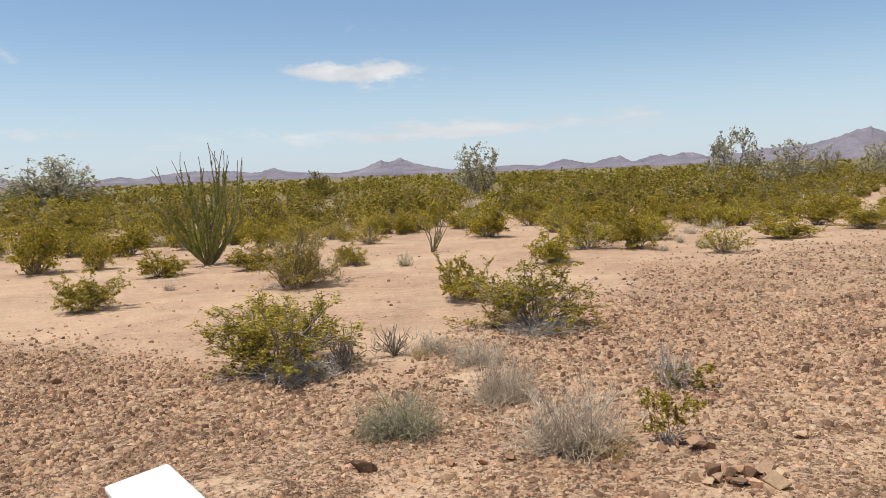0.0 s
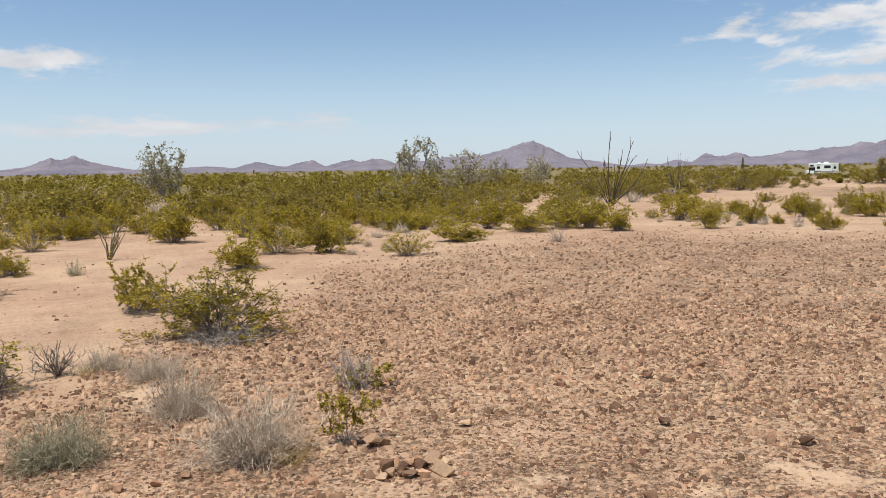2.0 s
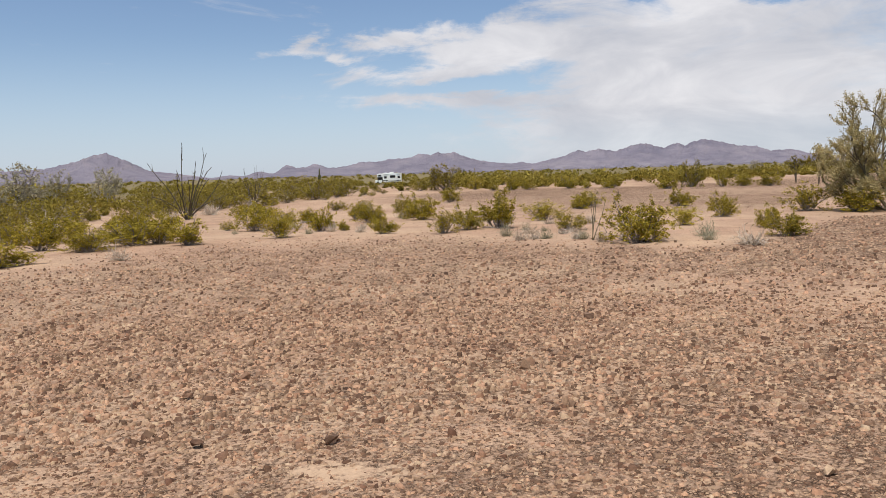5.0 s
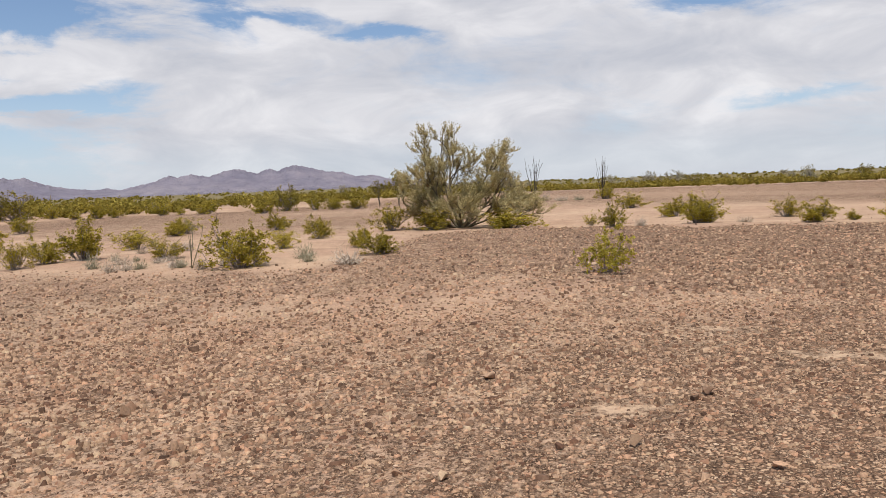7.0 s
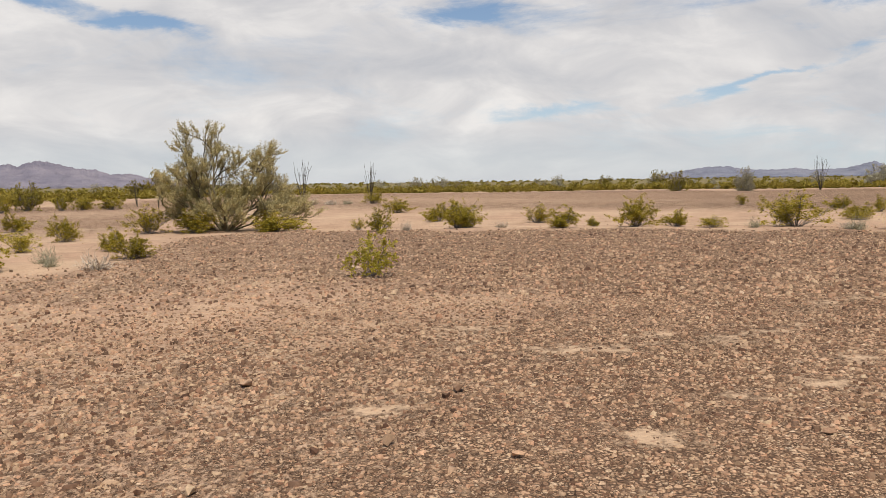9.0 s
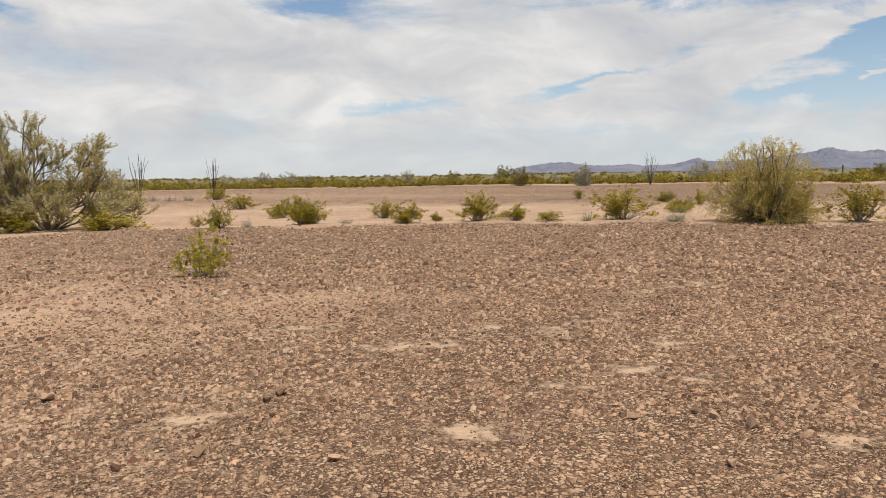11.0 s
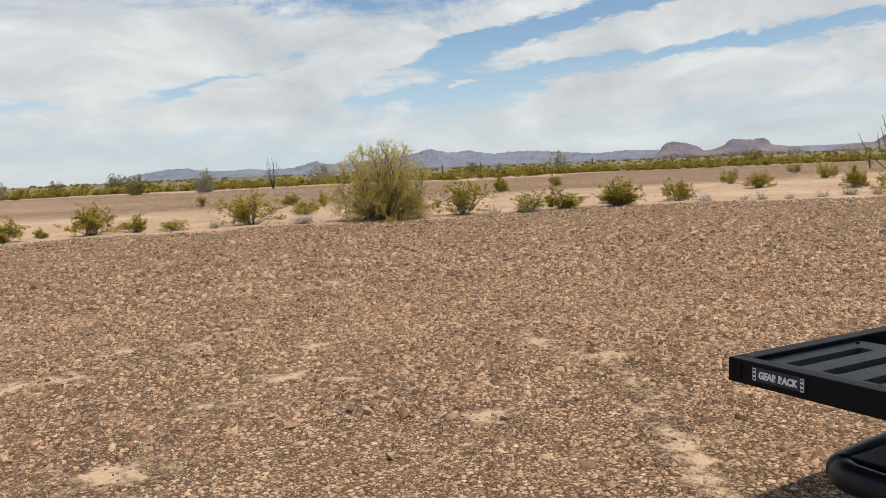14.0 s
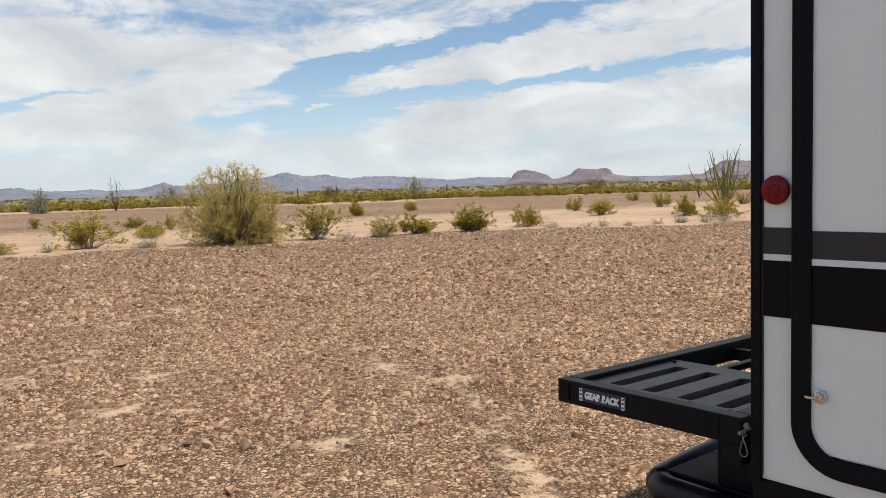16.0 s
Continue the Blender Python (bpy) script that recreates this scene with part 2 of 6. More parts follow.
def leaf_material(name, dark, mid, light, translucent=0.28):
    made, n = material(name)
    geometry = n.add("NewGeometry")
    shift = n.noise(geometry.outputs["Position"], 5.0, 3)
    broad = n.noise(geometry.outputs["Position"], 0.45, 3)
    pick = n.math("MULTIPLY_ADD", geometry.outputs["Random Per Island"], 0.62, n.math("MULTIPLY_ADD", shift, 0.28, n.math("MULTIPLY", n.math("SUBTRACT", broad, 0.4), 0.7)))
    tone = n.ramp(pick, [(0.1, dark), (0.5, mid), (0.95, light)])
    whim = n.add("MapRange", n.add("ObjectInfo").outputs["Random"], 0.0, 1.0, 0.0, 1.0)
    tone = n.mix(whim, tone, n.mix(1.0, tone, (0.86, 0.83, 0.80), "MULTIPLY"))
    finish(n, tone, 0.75, translucent=translucent, spec=0.08)
    return made


def bark_material(name, dark, light, scale=30.0, rough=0.85):
    made, n = material(name)
    geometry = n.add("NewGeometry")
    grain = n.noise(geometry.outputs["Position"], scale, 5, 0.65)
    pick = n.math("MULTIPLY_ADD", geometry.outputs["Random Per Island"], 0.5, n.math("MULTIPLY", grain, 0.6))
    finish(n, n.ramp(pick, [(0.15, dark), (0.85, light)]), rough, grain, 0.4, 0.004, spec=0.2)
    return made


def plain_material(name, colour, rough, metal=0.0, grime=0.12, scale=6.0, spec=0.5, bump=0.0):
    made, n = material(name)
    at = n.add("TexCoord").outputs["Object"]
    dirt = n.math("MULTIPLY", n.noise(at, scale, 6, 0.65), n.noise(at, scale * 7, 4, 0.6))
    tone = n.mix(n.add("MapRange", dirt, 0.15, 0.45, 0.0, grime), colour, (0.32, 0.25, 0.19))
    finish(n, tone, n.add("MapRange", dirt, 0.1, 0.5, max(rough - 0.06, 0.02), min(rough + 0.12, 1.0)), dirt if bump else None, bump, 0.003, metal, spec=spec)
    return made


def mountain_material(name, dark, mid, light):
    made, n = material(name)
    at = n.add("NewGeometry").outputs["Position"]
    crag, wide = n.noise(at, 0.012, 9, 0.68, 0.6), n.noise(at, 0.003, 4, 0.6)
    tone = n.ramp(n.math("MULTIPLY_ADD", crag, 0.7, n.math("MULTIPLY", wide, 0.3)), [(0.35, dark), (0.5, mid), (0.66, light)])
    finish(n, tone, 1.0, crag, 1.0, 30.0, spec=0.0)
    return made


GROUND = ground_material()
STONE, ROCK = stone_material(), stone_material("desert_rock", True)
# darker stops hold desert varnish and also the stones' own shadow
DARK_STONE = stone_material("varnished_stone", stops=[(0.0, (0.055, 0.030, 0.020)), (0.5, (0.155, 0.088, 0.056)), (0.9, (0.32, 0.20, 0.13)), (1.0, (0.55, 0.39, 0.26))])
CREOSOTE_LEAF = leaf_material("creosote_leaf", (0.105, 0.082, 0.014), (0.385, 0.310, 0.038), (0.70, 0.58, 0.11), 0.38)
SCRUB_LEAF = leaf_material("scrub_leaf", (0.085, 0.068, 0.015), (0.285, 0.230, 0.042), (0.52, 0.43, 0.095), 0.38)
PALO_LEAF = leaf_material("palo_verde_leaf", (0.33, 0.285, 0.125), (0.56, 0.485, 0.235), (0.74, 0.655, 0.39), 0.35)
GOLD_PALO_LEAF = leaf_material("gold_palo_verde_leaf", (0.30, 0.228, 0.062), (0.54, 0.425, 0.125), (0.72, 0.585, 0.225), 0.5)
TREE_LEAF = leaf_material("ironwood_leaf", (0.22, 0.205, 0.125), (0.43, 0.40, 0.26), (0.66, 0.62, 0.46))
OCOTILLO_LEAF = leaf_material("ocotillo_leaf", (0.14, 0.15, 0.030), (0.26, 0.27, 0.05), (0.40, 0.39, 0.10))
YOUNG_LEAF = leaf_material("young_creosote_leaf", (0.32, 0.27, 0.032), (0.52, 0.44, 0.062), (0.70, 0.60, 0.15), 0.52)
TUFT_BLADE = leaf_material("dry_blade", (0.24, 0.19, 0.138), (0.60, 0.51, 0.40), (0.85, 0.76, 0.62), 0.10)
SAGE_BLADE = leaf_material("grey_green_blade", (0.17, 0.16, 0.10), (0.40, 0.372, 0.245), (0.66, 0.60, 0.45), 0.15)
STRAW = leaf_material("straw_blade", (0.30, 0.20, 0.07), (0.46, 0.33, 0.13), (0.60, 0.46, 0.22), 0.2)
TWIG = bark_material("grey_twig", (0.11, 0.085, 0.07), (0.36, 0.31, 0.26))
SILVER_TWIG = bark_material("silver_twig", (0.24, 0.20, 0.17), (0.60, 0.54, 0.48))
PALO_BARK = bark_material("palo_verde_bark", (0.065, 0.052, 0.032), (0.30, 0.25, 0.15))
DARK_WAND = bark_material("bare_ocotillo_bark", (0.025, 0.020, 0.015), (0.11, 0.09, 0.064))
OCOTILLO_BARK = bark_material("ocotillo_bark", (0.10, 0.088, 0.05), (0.27, 0.235, 0.14))
CACTUS_SKIN = bark_material("cactus_skin", (0.05, 0.055, 0.025), (0.13, 0.125, 0.06))
# haze of distance is mixed into this base colour as a purple-grey tint
HAZED_ROCK = mountain_material("far_rock", (0.185, 0.174, 0.215), (0.238, 0.220, 0.256), (0.30, 0.274, 0.296))
RED_ROCK = mountain_material("mesa_rock", (0.165, 0.142, 0.165), (0.235, 0.197, 0.212), (0.35, 0.29, 0.275))
# bluer still: the base colour carries thicker haze for the farthest range
HAZE_BLUE_ROCK = mountain_material("hazy_rock", (0.165, 0.178, 0.225), (0.222, 0.23, 0.275), (0.28, 0.28, 0.315))


# ---- mesh helpers ----
def mesh_of(name, groups, smooth=False):
    """One mesh from groups of (vertices, faces); all the faces of a group have the same count of corners."""
    me = bpy.data.meshes.new(name)
    verts, corners, starts, base, count = [], [], [], 0, 0
    for v, f in groups:
        v, f = np.asarray(v, dtype=np.float32).reshape(-1, 3), np.asarray(f, dtype=np.int64)
        verts.append(v)
        corners.append((f + base).ravel())
        starts.append(count + np.arange(len(f)) * f.shape[1])
        base, count = base + len(v), count + f.size
    verts, corners, starts = np.concatenate(verts), np.concatenate(corners), np.concatenate(starts)
    me.vertices.add(len(verts))
    me.vertices.foreach_set("co", verts.ravel())
    me.loops.add(len(corners))
    me.loops.foreach_set("vertex_index", corners.astype(np.int32))
    me.polygons.add(len(starts))
    me.polygons.foreach_set("loop_start", starts.astype(np.int32))
    me.update(calc_edges=True)
    me.validate()
    if smooth:
        me.shade_smooth()
    return me


def piece(name, me, mat, parent=None, label=""):
    """A mesh object with its material, under a thing or a part."""
    ob = new(name, me)
    if mat is not None and not me.materials:
        me.materials.append(mat)
    if parent is not None:
        ob.parent = parent
    return tagged(ob, label)


def part(name, bm, mat, parent, label="", smooth=False):
    """A bmesh as one mesh object under a thing or a part."""
    me = bpy.data.meshes.new(name)
    bm.to_mesh(me)
    bm.free()
    if smooth:
        me.shade_smooth()
    return piece(name, me, mat, parent, label)


def block(lo, hi, bevel=0.0, segments=2):
    bm = bmesh.new()
    bmesh.ops.create_cube(bm, size=1.0, matrix=Matrix.LocRotScale([(a + b) / 2 for a, b in zip(lo, hi)], None, [b - a for a, b in zip(lo, hi)]))
    if bevel:
        bmesh.ops.bevel(bm, geom=bm.edges[:], offset=bevel, segments=segments, profile=0.6, affect="EDGES")
    return bm


def drum(radius, depth, matrix, sides=24, bevel=0.0):
    bm = bmesh.new()
    bmesh.ops.create_cone(bm, cap_ends=True, segments=sides, radius1=radius, radius2=radius, depth=depth, matrix=matrix)
    if bevel:
        rims = [e for e in bm.edges if any(len(f.verts) > 4 for f in e.link_faces)]
        bmesh.ops.bevel(bm, geom=rims, offset=bevel, segments=2, profile=0.6, affect="EDGES")
    return bm


def unit(v):
    return v / np.maximum(np.linalg.norm(v, axis=-1, keepdims=True), 1e-9)


def tubes(rng, P, R, sides=4):
    """Tapered tubes along many lines of points: P is (lines, points, 3) and R (lines, points)."""
    lines, points = P.shape[:2]
    T = unit(np.gradient(P, axis=1))
    ref = unit(rng.normal(size=(lines, 1, 3)))
    A = unit(np.cross(T, ref))
    B = np.cross(T, A)
    turn = np.arange(sides) * 2 * np.pi / sides
    V = P[:, :, None] + R[:, :, None, None] * (np.cos(turn)[None, None, :, None] * A[:, :, None] + np.sin(turn)[None, None, :, None] * B[:, :, None])
    idx = np.arange(lines * points * sides).reshape(lines, points, sides)
    nxt = np.roll(idx, -1, axis=2)
    F = np.stack([idx[:, :-1], nxt[:, :-1], nxt[:, 1:], idx[:, 1:]], axis=-1).reshape(-1, 4)
    return V.reshape(-1, 3), F


def blades(rng, P, R):
    """Thin two-sided ribbons along many lines of points."""
    lines, points = P.shape[:2]
    T = unit(np.gradient(P, axis=1))
    A = unit(np.cross(T, unit(rng.normal(size=(lines, 1, 3)))))
    V = np.stack([P - A * R[..., None], P + A * R[..., None]], axis=2)
    idx = np.arange(lines * points * 2).reshape(lines, points, 2)
    F = np.stack([idx[:, :-1, 0], idx[:, :-1, 1], idx[:, 1:, 1], idx[:, 1:, 0]], axis=-1).reshape(-1, 4)
    return V.reshape(-1, 3), F


def leaves(rng, C, length, width, along=None, lift=0.0):
    """Small pointed leaves about the points C."""
    k = len(C)
    D = rng.normal(size=(k, 3)) if along is None else along + 0.8 * rng.normal(size=(k, 3))
    D[:, 2] += lift
    D = unit(D)
    W = unit(np.cross(D, rng.normal(size=(k, 3))))
    s = rng.uniform(0.6, 1.35, size=(k, 1))
    D, W = D * s * length / 2, W * s * width / 2
    V = np.stack([C - D, C + W, C + D, C - W], axis=1)
    return V.reshape(-1, 3), np.arange(4 * k).reshape(k, 4)


def flakes(rng, C, length, width, along=None, lift=0.0):
    """Leaves of one triangle each, for plants further off."""
    k = len(C)
    D = rng.normal(size=(k, 3)) if along is None else along + 0.8 * rng.normal(size=(k, 3))
    D[:, 2] += lift
    D = unit(D)
    W = unit(np.cross(D, rng.normal(size=(k, 3))))
    s = rng.uniform(0.6, 1.4, size=(k, 1))
    D, W = D * s * length / 2, W * s * width
    V = np.stack([C - D, C + 0.2 * D + W, C + D], axis=1)
    return V.reshape(-1, 3), np.arange(3 * k).reshape(k, 3)


def grow(rng, start, way, length, points, wobble, up):
    """Lines that set out from start in the direction way, and waver and bend upwards."""
    k = len(start)
    step = (length / (points - 1))[:, None]
    P = [start]
    d = unit(way)
    for _ in range(points - 1):
        d = unit(d + wobble * rng.normal(size=(k, 3)) + np.array([0, 0, up]))
        P.append(P[-1] + d * step)
    return np.stack(P, axis=1)


def fork(rng, P, each, first, last, spread, lift=0.0):
    """Where side shoots leave the lines P, and their ways."""
    lines, points = P.shape[:2]
    at = rng.uniform(first, last, size=(lines, each)) * (points - 1)
    i = np.minimum(at.astype(int), points - 2)
    row = np.arange(lines)[:, None]
    a, b = P[row, i], P[row, i + 1]
    start = a + (b - a) * (at - i)[..., None]
    way = unit(b - a) + spread * rng.normal(size=start.shape)
    way[..., 2] += lift
    return start.reshape(-1, 3), unit(way.reshape(-1, 3))


def scatter_on(rng, P, each, first, last, jitter):
    lines, points = P.shape[:2]
    at = rng.uniform(first, last, size=(lines, each)) * (points - 1)
    i = np.minimum(at.astype(int), points - 2)
    row = np.arange(lines)[:, None]
    a, b = P[row, i], P[row, i + 1]
    C = a + (b - a) * (at - i)[..., None]
    along = unit(b - a)
    return (C + jitter * rng.normal(size=C.shape)).reshape(-1, 3), along.reshape(-1, 3)


def taper(P, thick, thin):
    lines, points = P.shape[:2]
    return np.broadcast_to(np.linspace(thick, thin, points)[None], (lines, points)).copy()


# ---- the lie of the land ----
def ease(v, a, b):
    k = np.clip((v - a) / (b - a), 0, 1)
    return k * k * (3 - 2 * k)


def land(x, y):
    """Height of the ground: a low stony rise that dips to a sandy wash, then a plain that falls away gently."""
    r = np.hypot(x, y) + 1e-6
    far = ease(r, 40, 100)
    z = (0.027 * x - 0.031 * y) * 8 * np.tanh(r / 8) / r * (1 - far)
    z = z - 0.22 * ease(r, 21, 29) * (1 - far) - 1.25 * ease(r, 95, 230)
    soft = 0.012 * np.sin(1.9 * x + 0.7 * y) * np.sin(1.3 * y - 0.8 * x + 1.0) + 0.006 * np.sin(5.1 * x + 2.0) * np.sin(4.3 * y)
    return z + soft + 0.10 * ease(r, 30, 60) * np.sin(0.11 * x + 0.4) * np.sin(0.13 * y + 1.1)


def bearing_of(x, y):
    return np.degrees(np.arctan2(x, y))


# where the stony pavement ends, and where the thick scrub begins, by bearing
EDGE_AT = [-60, -29.4, -24.5, -17.5, -9.4, -2.9, 0.5, 8.7, 11.9, 14, 19, 23.5, 29, 36, 47, 53, 58, 63, 67.6, 71.5, 74, 76, 78, 80, 84, 88, 92, 97, 104, 115, 123, 133, 145, 154, 162, 180]
EDGE_IS = [11, 11.7, 10.4, 8.4, 7.4, 7.3, 9.3, 9.5, 12.1, 15.2, 16, 18.9, 19.6, 21.5, 20.7, 20.1, 17.4, 16.8, 15.9, 15.8, 17.2, 20, 23.5, 26.5, 28.5, 26.2, 24.6, 22.4, 22, 21.2, 20.9, 20.6, 25, 25.4, 30.5, 31]
SCRUB_AT = [-60, -30, 0, 15, 31, 40, 46, 54, 64, 74, 86, 97, 112, 124, 134, 140, 146, 152, 165, 180]
SCRUB_IS = [30, 30, 30, 30, 42, 55, 65, 74, 76, 90, 130, 126, 121, 111, 101, 108, 125, 132, 130, 130]

# where the plants, rocks and bare patches are: x, y, then width and height (plants), radius (rocks), half width and half depth (patches)
NEAR_CREOSOTE = [
    (-1.58, 7.33, 1.7, 0.83), (0.99, 8.8, 1.58, 0.76), (0.18, 10.78, 1.07, 0.75), (12.15, -0.17, 0.87, 0.69),
    (-5.35, 11.74, 1.1, 0.65), (-2.6, 13.4, 1.9, 1.1)]
CREOSOTE_NORTH = [
    (-9, 17.52, 1.31, 1.24), (-7.72, 17.68, 0.82, 0.79), (-5.6, 15.8, 1.03, 0.56), (-8.48, 21.55, 1.6, 0.79),
    (-3.92, 16.34, 1.07, 0.56), (-1.91, 16.49, 0.73, 0.47), (-1.93, 21.26, 1.02, 0.6), (-1.29, 26.51, 0.94, 0.84),
    (-5.91, 29.11, 2.06, 0.95), (-16.46, 36.42, 1.88, 1.6), (-10.55, 28.14, 1.89, 1.63), (1.29, 21.88, 1.55, 1.09),
    (3.18, 17.42, 1.24, 0.64), (4.11, 16.79, 1.01, 0.72), (5.38, 15.21, 0.89, 0.65), (7.5, 17.53, 1.24, 0.55),
    (10.09, 18.84, 1.14, 0.57), (12.58, 25.98, 1.73, 1.01), (3.61, 33.74, 1.43, 1.31), (10.47, 27.7, 1.06, 0.86),
    (-0.19, 30.34, 1.18, 1.22), (-25.33, 50.2, 3.19, 1.84), (4.66, 30.09, 1.7, 1.11), (7.96, 29.28, 1.45, 0.99)]
CREOSOTE_NORTHEAST = [
    (10.27, 19.23, 0.83, 0.4), (11.59, 19.36, 1.59, 0.64), (12.03, 17.63, 1.01, 0.65), (17.78, 22.35, 1.29, 0.88),
    (14.38, 16.82, 0.78, 0.64), (17.39, 18.51, 0.69, 0.69), (17.58, 17.76, 0.42, 0.29), (23.58, 23.23, 0.96, 0.64),
    (15.76, 14.39, 0.69, 0.48), (24.57, 21.35, 1.06, 0.82), (23.46, 19.67, 1.29, 0.85), (16.24, 12.72, 0.65, 0.54),
    (17.26, 12.74, 0.68, 0.57), (18.04, 12.29, 1.06, 0.92), (36.04, 28.29, 1.14, 0.8), (23.52, 14.22, 1.18, 0.58),
    (17.66, 9.9, 0.77, 0.42), (32.19, 17.35, 1.37, 0.73), (57.85, 42.84, 1.15, 1.15), (56.18, 39.71, 1.13, 0.63),
    (57.24, 38.42, 1.8, 1.17), (58.01, 37.44, 1.34, 0.89), (60.64, 34.94, 1.46, 0.89), (60.97, 33.39, 1.04, 0.7)]
CREOSOTE_EAST = [
    (15.02, 6.8, 1.16, 0.91), (19.41, 7.67, 0.77, 0.49), (32.61, 13.28, 1.12, 0.78), (24.98, 8.75, 0.99, 0.75),
    (18.81, 5.51, 0.64, 0.51), (16.71, 4.51, 0.79, 0.5), (30.84, 16.92, 1.14, 0.73), (70.93, 49.14, 2.35, 1.06),
    (67.63, 39.3, 2.43, 1.08), (61.1, 31.06, 2.24, 1.1), (56.29, 24.12, 1.71, 0.9), (60.57, 21.74, 1.21, 1.26),
    (60.48, 20.2, 1.55, 1.02), (59.58, 17.94, 1.6, 1.04), (28.72, 7.36, 1.5, 0.93), (28.28, 5.61, 1.66, 0.82),
    (27.51, 2.96, 2.2, 0.72), (41.83, -1.64, 1.56, 0.77), (23.43, -0.46, 0.98, 0.68), (26.78, 0.22, 0.5, 0.46),
    (31.36, -2.77, 1.16, 0.74), (24.3, -2.74, 1.14, 0.84), (59.09, -0.62, 1.52, 0.95)]
CREOSOTE_SOUTHEAST = [
    (24.77, -3.06, 1.46, 0.82), (28.67, -6.07, 1.12, 0.68), (21.92, -5.35, 1.07, 0.57), (22.53, -6.33, 0.43, 0.27),
    (21.59, -7.26, 1.11, 0.8), (21.18, -8.19, 0.78, 0.46), (20.13, -8.76, 0.71, 0.29), (19.96, -10.81, 1.6, 0.87),
    (39.93, -19.14, 0.63, 0.55), (33.74, -20.6, 0.96, 0.57), (26.27, -16.57, 1.15, 0.5), (25.29, -15.95, 1.02, 0.43),
    (30.27, -20.1, 0.55, 0.65), (15.6, -14.36, 1.3, 0.9), (31.13, -32.29, 1.08, 0.82), (35.28, -42, 1.02, 0.74),
    (14.61, -15.84, 1.19, 0.64), (14.5, -17.01, 1.19, 0.56), (13.98, -18.82, 1.57, 0.73)]
CREOSOTE_SOUTH = [
    (13.9, -18.68, 1.35, 0.75), (15.1, -23.73, 1.14, 0.75), (32.98, -34.37, 0.99, 0.69), (20.51, -37.58, 1.03, 0.85),
    (16.8, -32.88, 1.41, 0.7), (18.12, -42.84, 1.22, 0.94), (12.87, -32.58, 1.4, 0.84), (26.49, -58.48, 1.26, 0.78),
    (10.31, -29.42, 1.31, 0.82), (14.31, -45.05, 0.99, 0.74)]
NEAR_TUFTS = [
    (0.73, 4.64, 0.62, 0.47), (-0.32, 5.13, 0.57, 0.37), (0.44, 5.86, 0.49, 0.44), (0.26, 7.04, 0.48, 0.34),
    (-0.15, 7.59, 0.41, 0.27)]
FAR_TUFTS = [
    (-4.75, 13.77, 0.35, 0.22), (-0.77, 15.7, 0.49, 0.29), (5.28, 17.63, 0.3, 0.25), (9.17, 15.74, 0.54, 0.42),
    (15.74, 10.44, 0.47, 0.37), (14.89, 9.49, 0.45, 0.27), (15.25, 9.37, 0.4, 0.26), (15.42, 9.15, 0.45, 0.21),
    (15.31, 8.32, 0.43, 0.24), (14.79, 4.55, 0.68, 0.36), (15.47, 5.57, 0.41, 0.27), (14.89, 7.53, 0.34, 0.32),
    (15.16, 6.49, 0.39, 0.27), (15.3, 8.17, 0.4, 0.24), (23.1, -1.15, 0.42, 0.3), (15.45, 7.33, 0.35, 0.29)]
FAR_TUFTS_B = [
    (19.32, -9.43, 0.47, 0.27), (18.18, -11.17, 0.7, 0.22), (24.21, -4.04, 0.59, 0.22), (17.95, -11.18, 0.67, 0.27),
    (14.91, -14.83, 0.54, 0.27), (16.09, -13.32, 0.26, 0.14), (16.83, -13.22, 0.36, 0.17), (13.55, -22.64, 0.81, 0.31),
    (12.75, -23.54, 0.56, 0.29), (12.41, -24.03, 0.59, 0.27), (11.43, -23.73, 0.46, 0.21), (11.44, -26.14, 0.61, 0.27),
    (10.97, -27.04, 0.87, 0.31), (10.25, -27.33, 0.56, 0.31), (9.92, -28.26, 0.88, 0.37), (14.58, -15.51, 0.65, 0.22),
    (59.06, 3.62, 0.86, 0.67), (58.37, 2.48, 1.46, 0.54), (58.3, 1.26, 1.14, 0.42)]
DEAD_TWIGS = [
    (-0.5, 7.6, 0.35, 0.32), (-0.94, 7.18, 0.4, 0.43), (1.68, 5.87, 0.36, 0.36)]
SPRIGS = [
    (1.3, 4.65, 0.46, 0.36), (1.78, 5.83, 0.48, 0.2)]
OCOTILLOS = [
    (-5.22, 17.77, 2.0, 2.5), (22.07, 32.99, 3.3, 3.5), (31.46, 40.03, 1.29, 2.61), (58.99, 4.4, 1.22, 3.26),
    (59.25, -0.41, 1.15, 3.02), (66.09, 17.96, 0.85, 2.18), (59.64, 14.69, 0.81, 2.37), (88.4, -52.1, 1.75, 4),
    (14.29, -41.77, 2.38, 2.93), (24.04, -65.83, 0.93, 1.54)]
SMALL_OCOTILLOS = [
    (-0.23, 18.24, 0.8, 1), (15.19, 7.9, 0.36, 0.9)]
TREES = [
    (-36.36, 75.47, 8.9, 4.7), (-10.4, 68.42, 3.23, 2.51), (3.14, 64.52, 4.79, 4.33), (22.9, 62.53, 4.23, 4.61),
    (25.25, 57.61, 4.44, 3.29), (28.91, 59.71, 1.97, 2.91), (30.37, 55.81, 2.87, 2.96), (57.52, 46.06, 3.71, 2.48),
    (61.79, 24.53, 1.95, 2.27), (101.1, -40.24, 3.05, 2.74), (94.53, -46.13, 2.6, 3.0)]
PALO_VERDES = [
    (29.02, 4.81, 5.15, 3.72), (16.69, -12.72, 2.12, 2.07)]
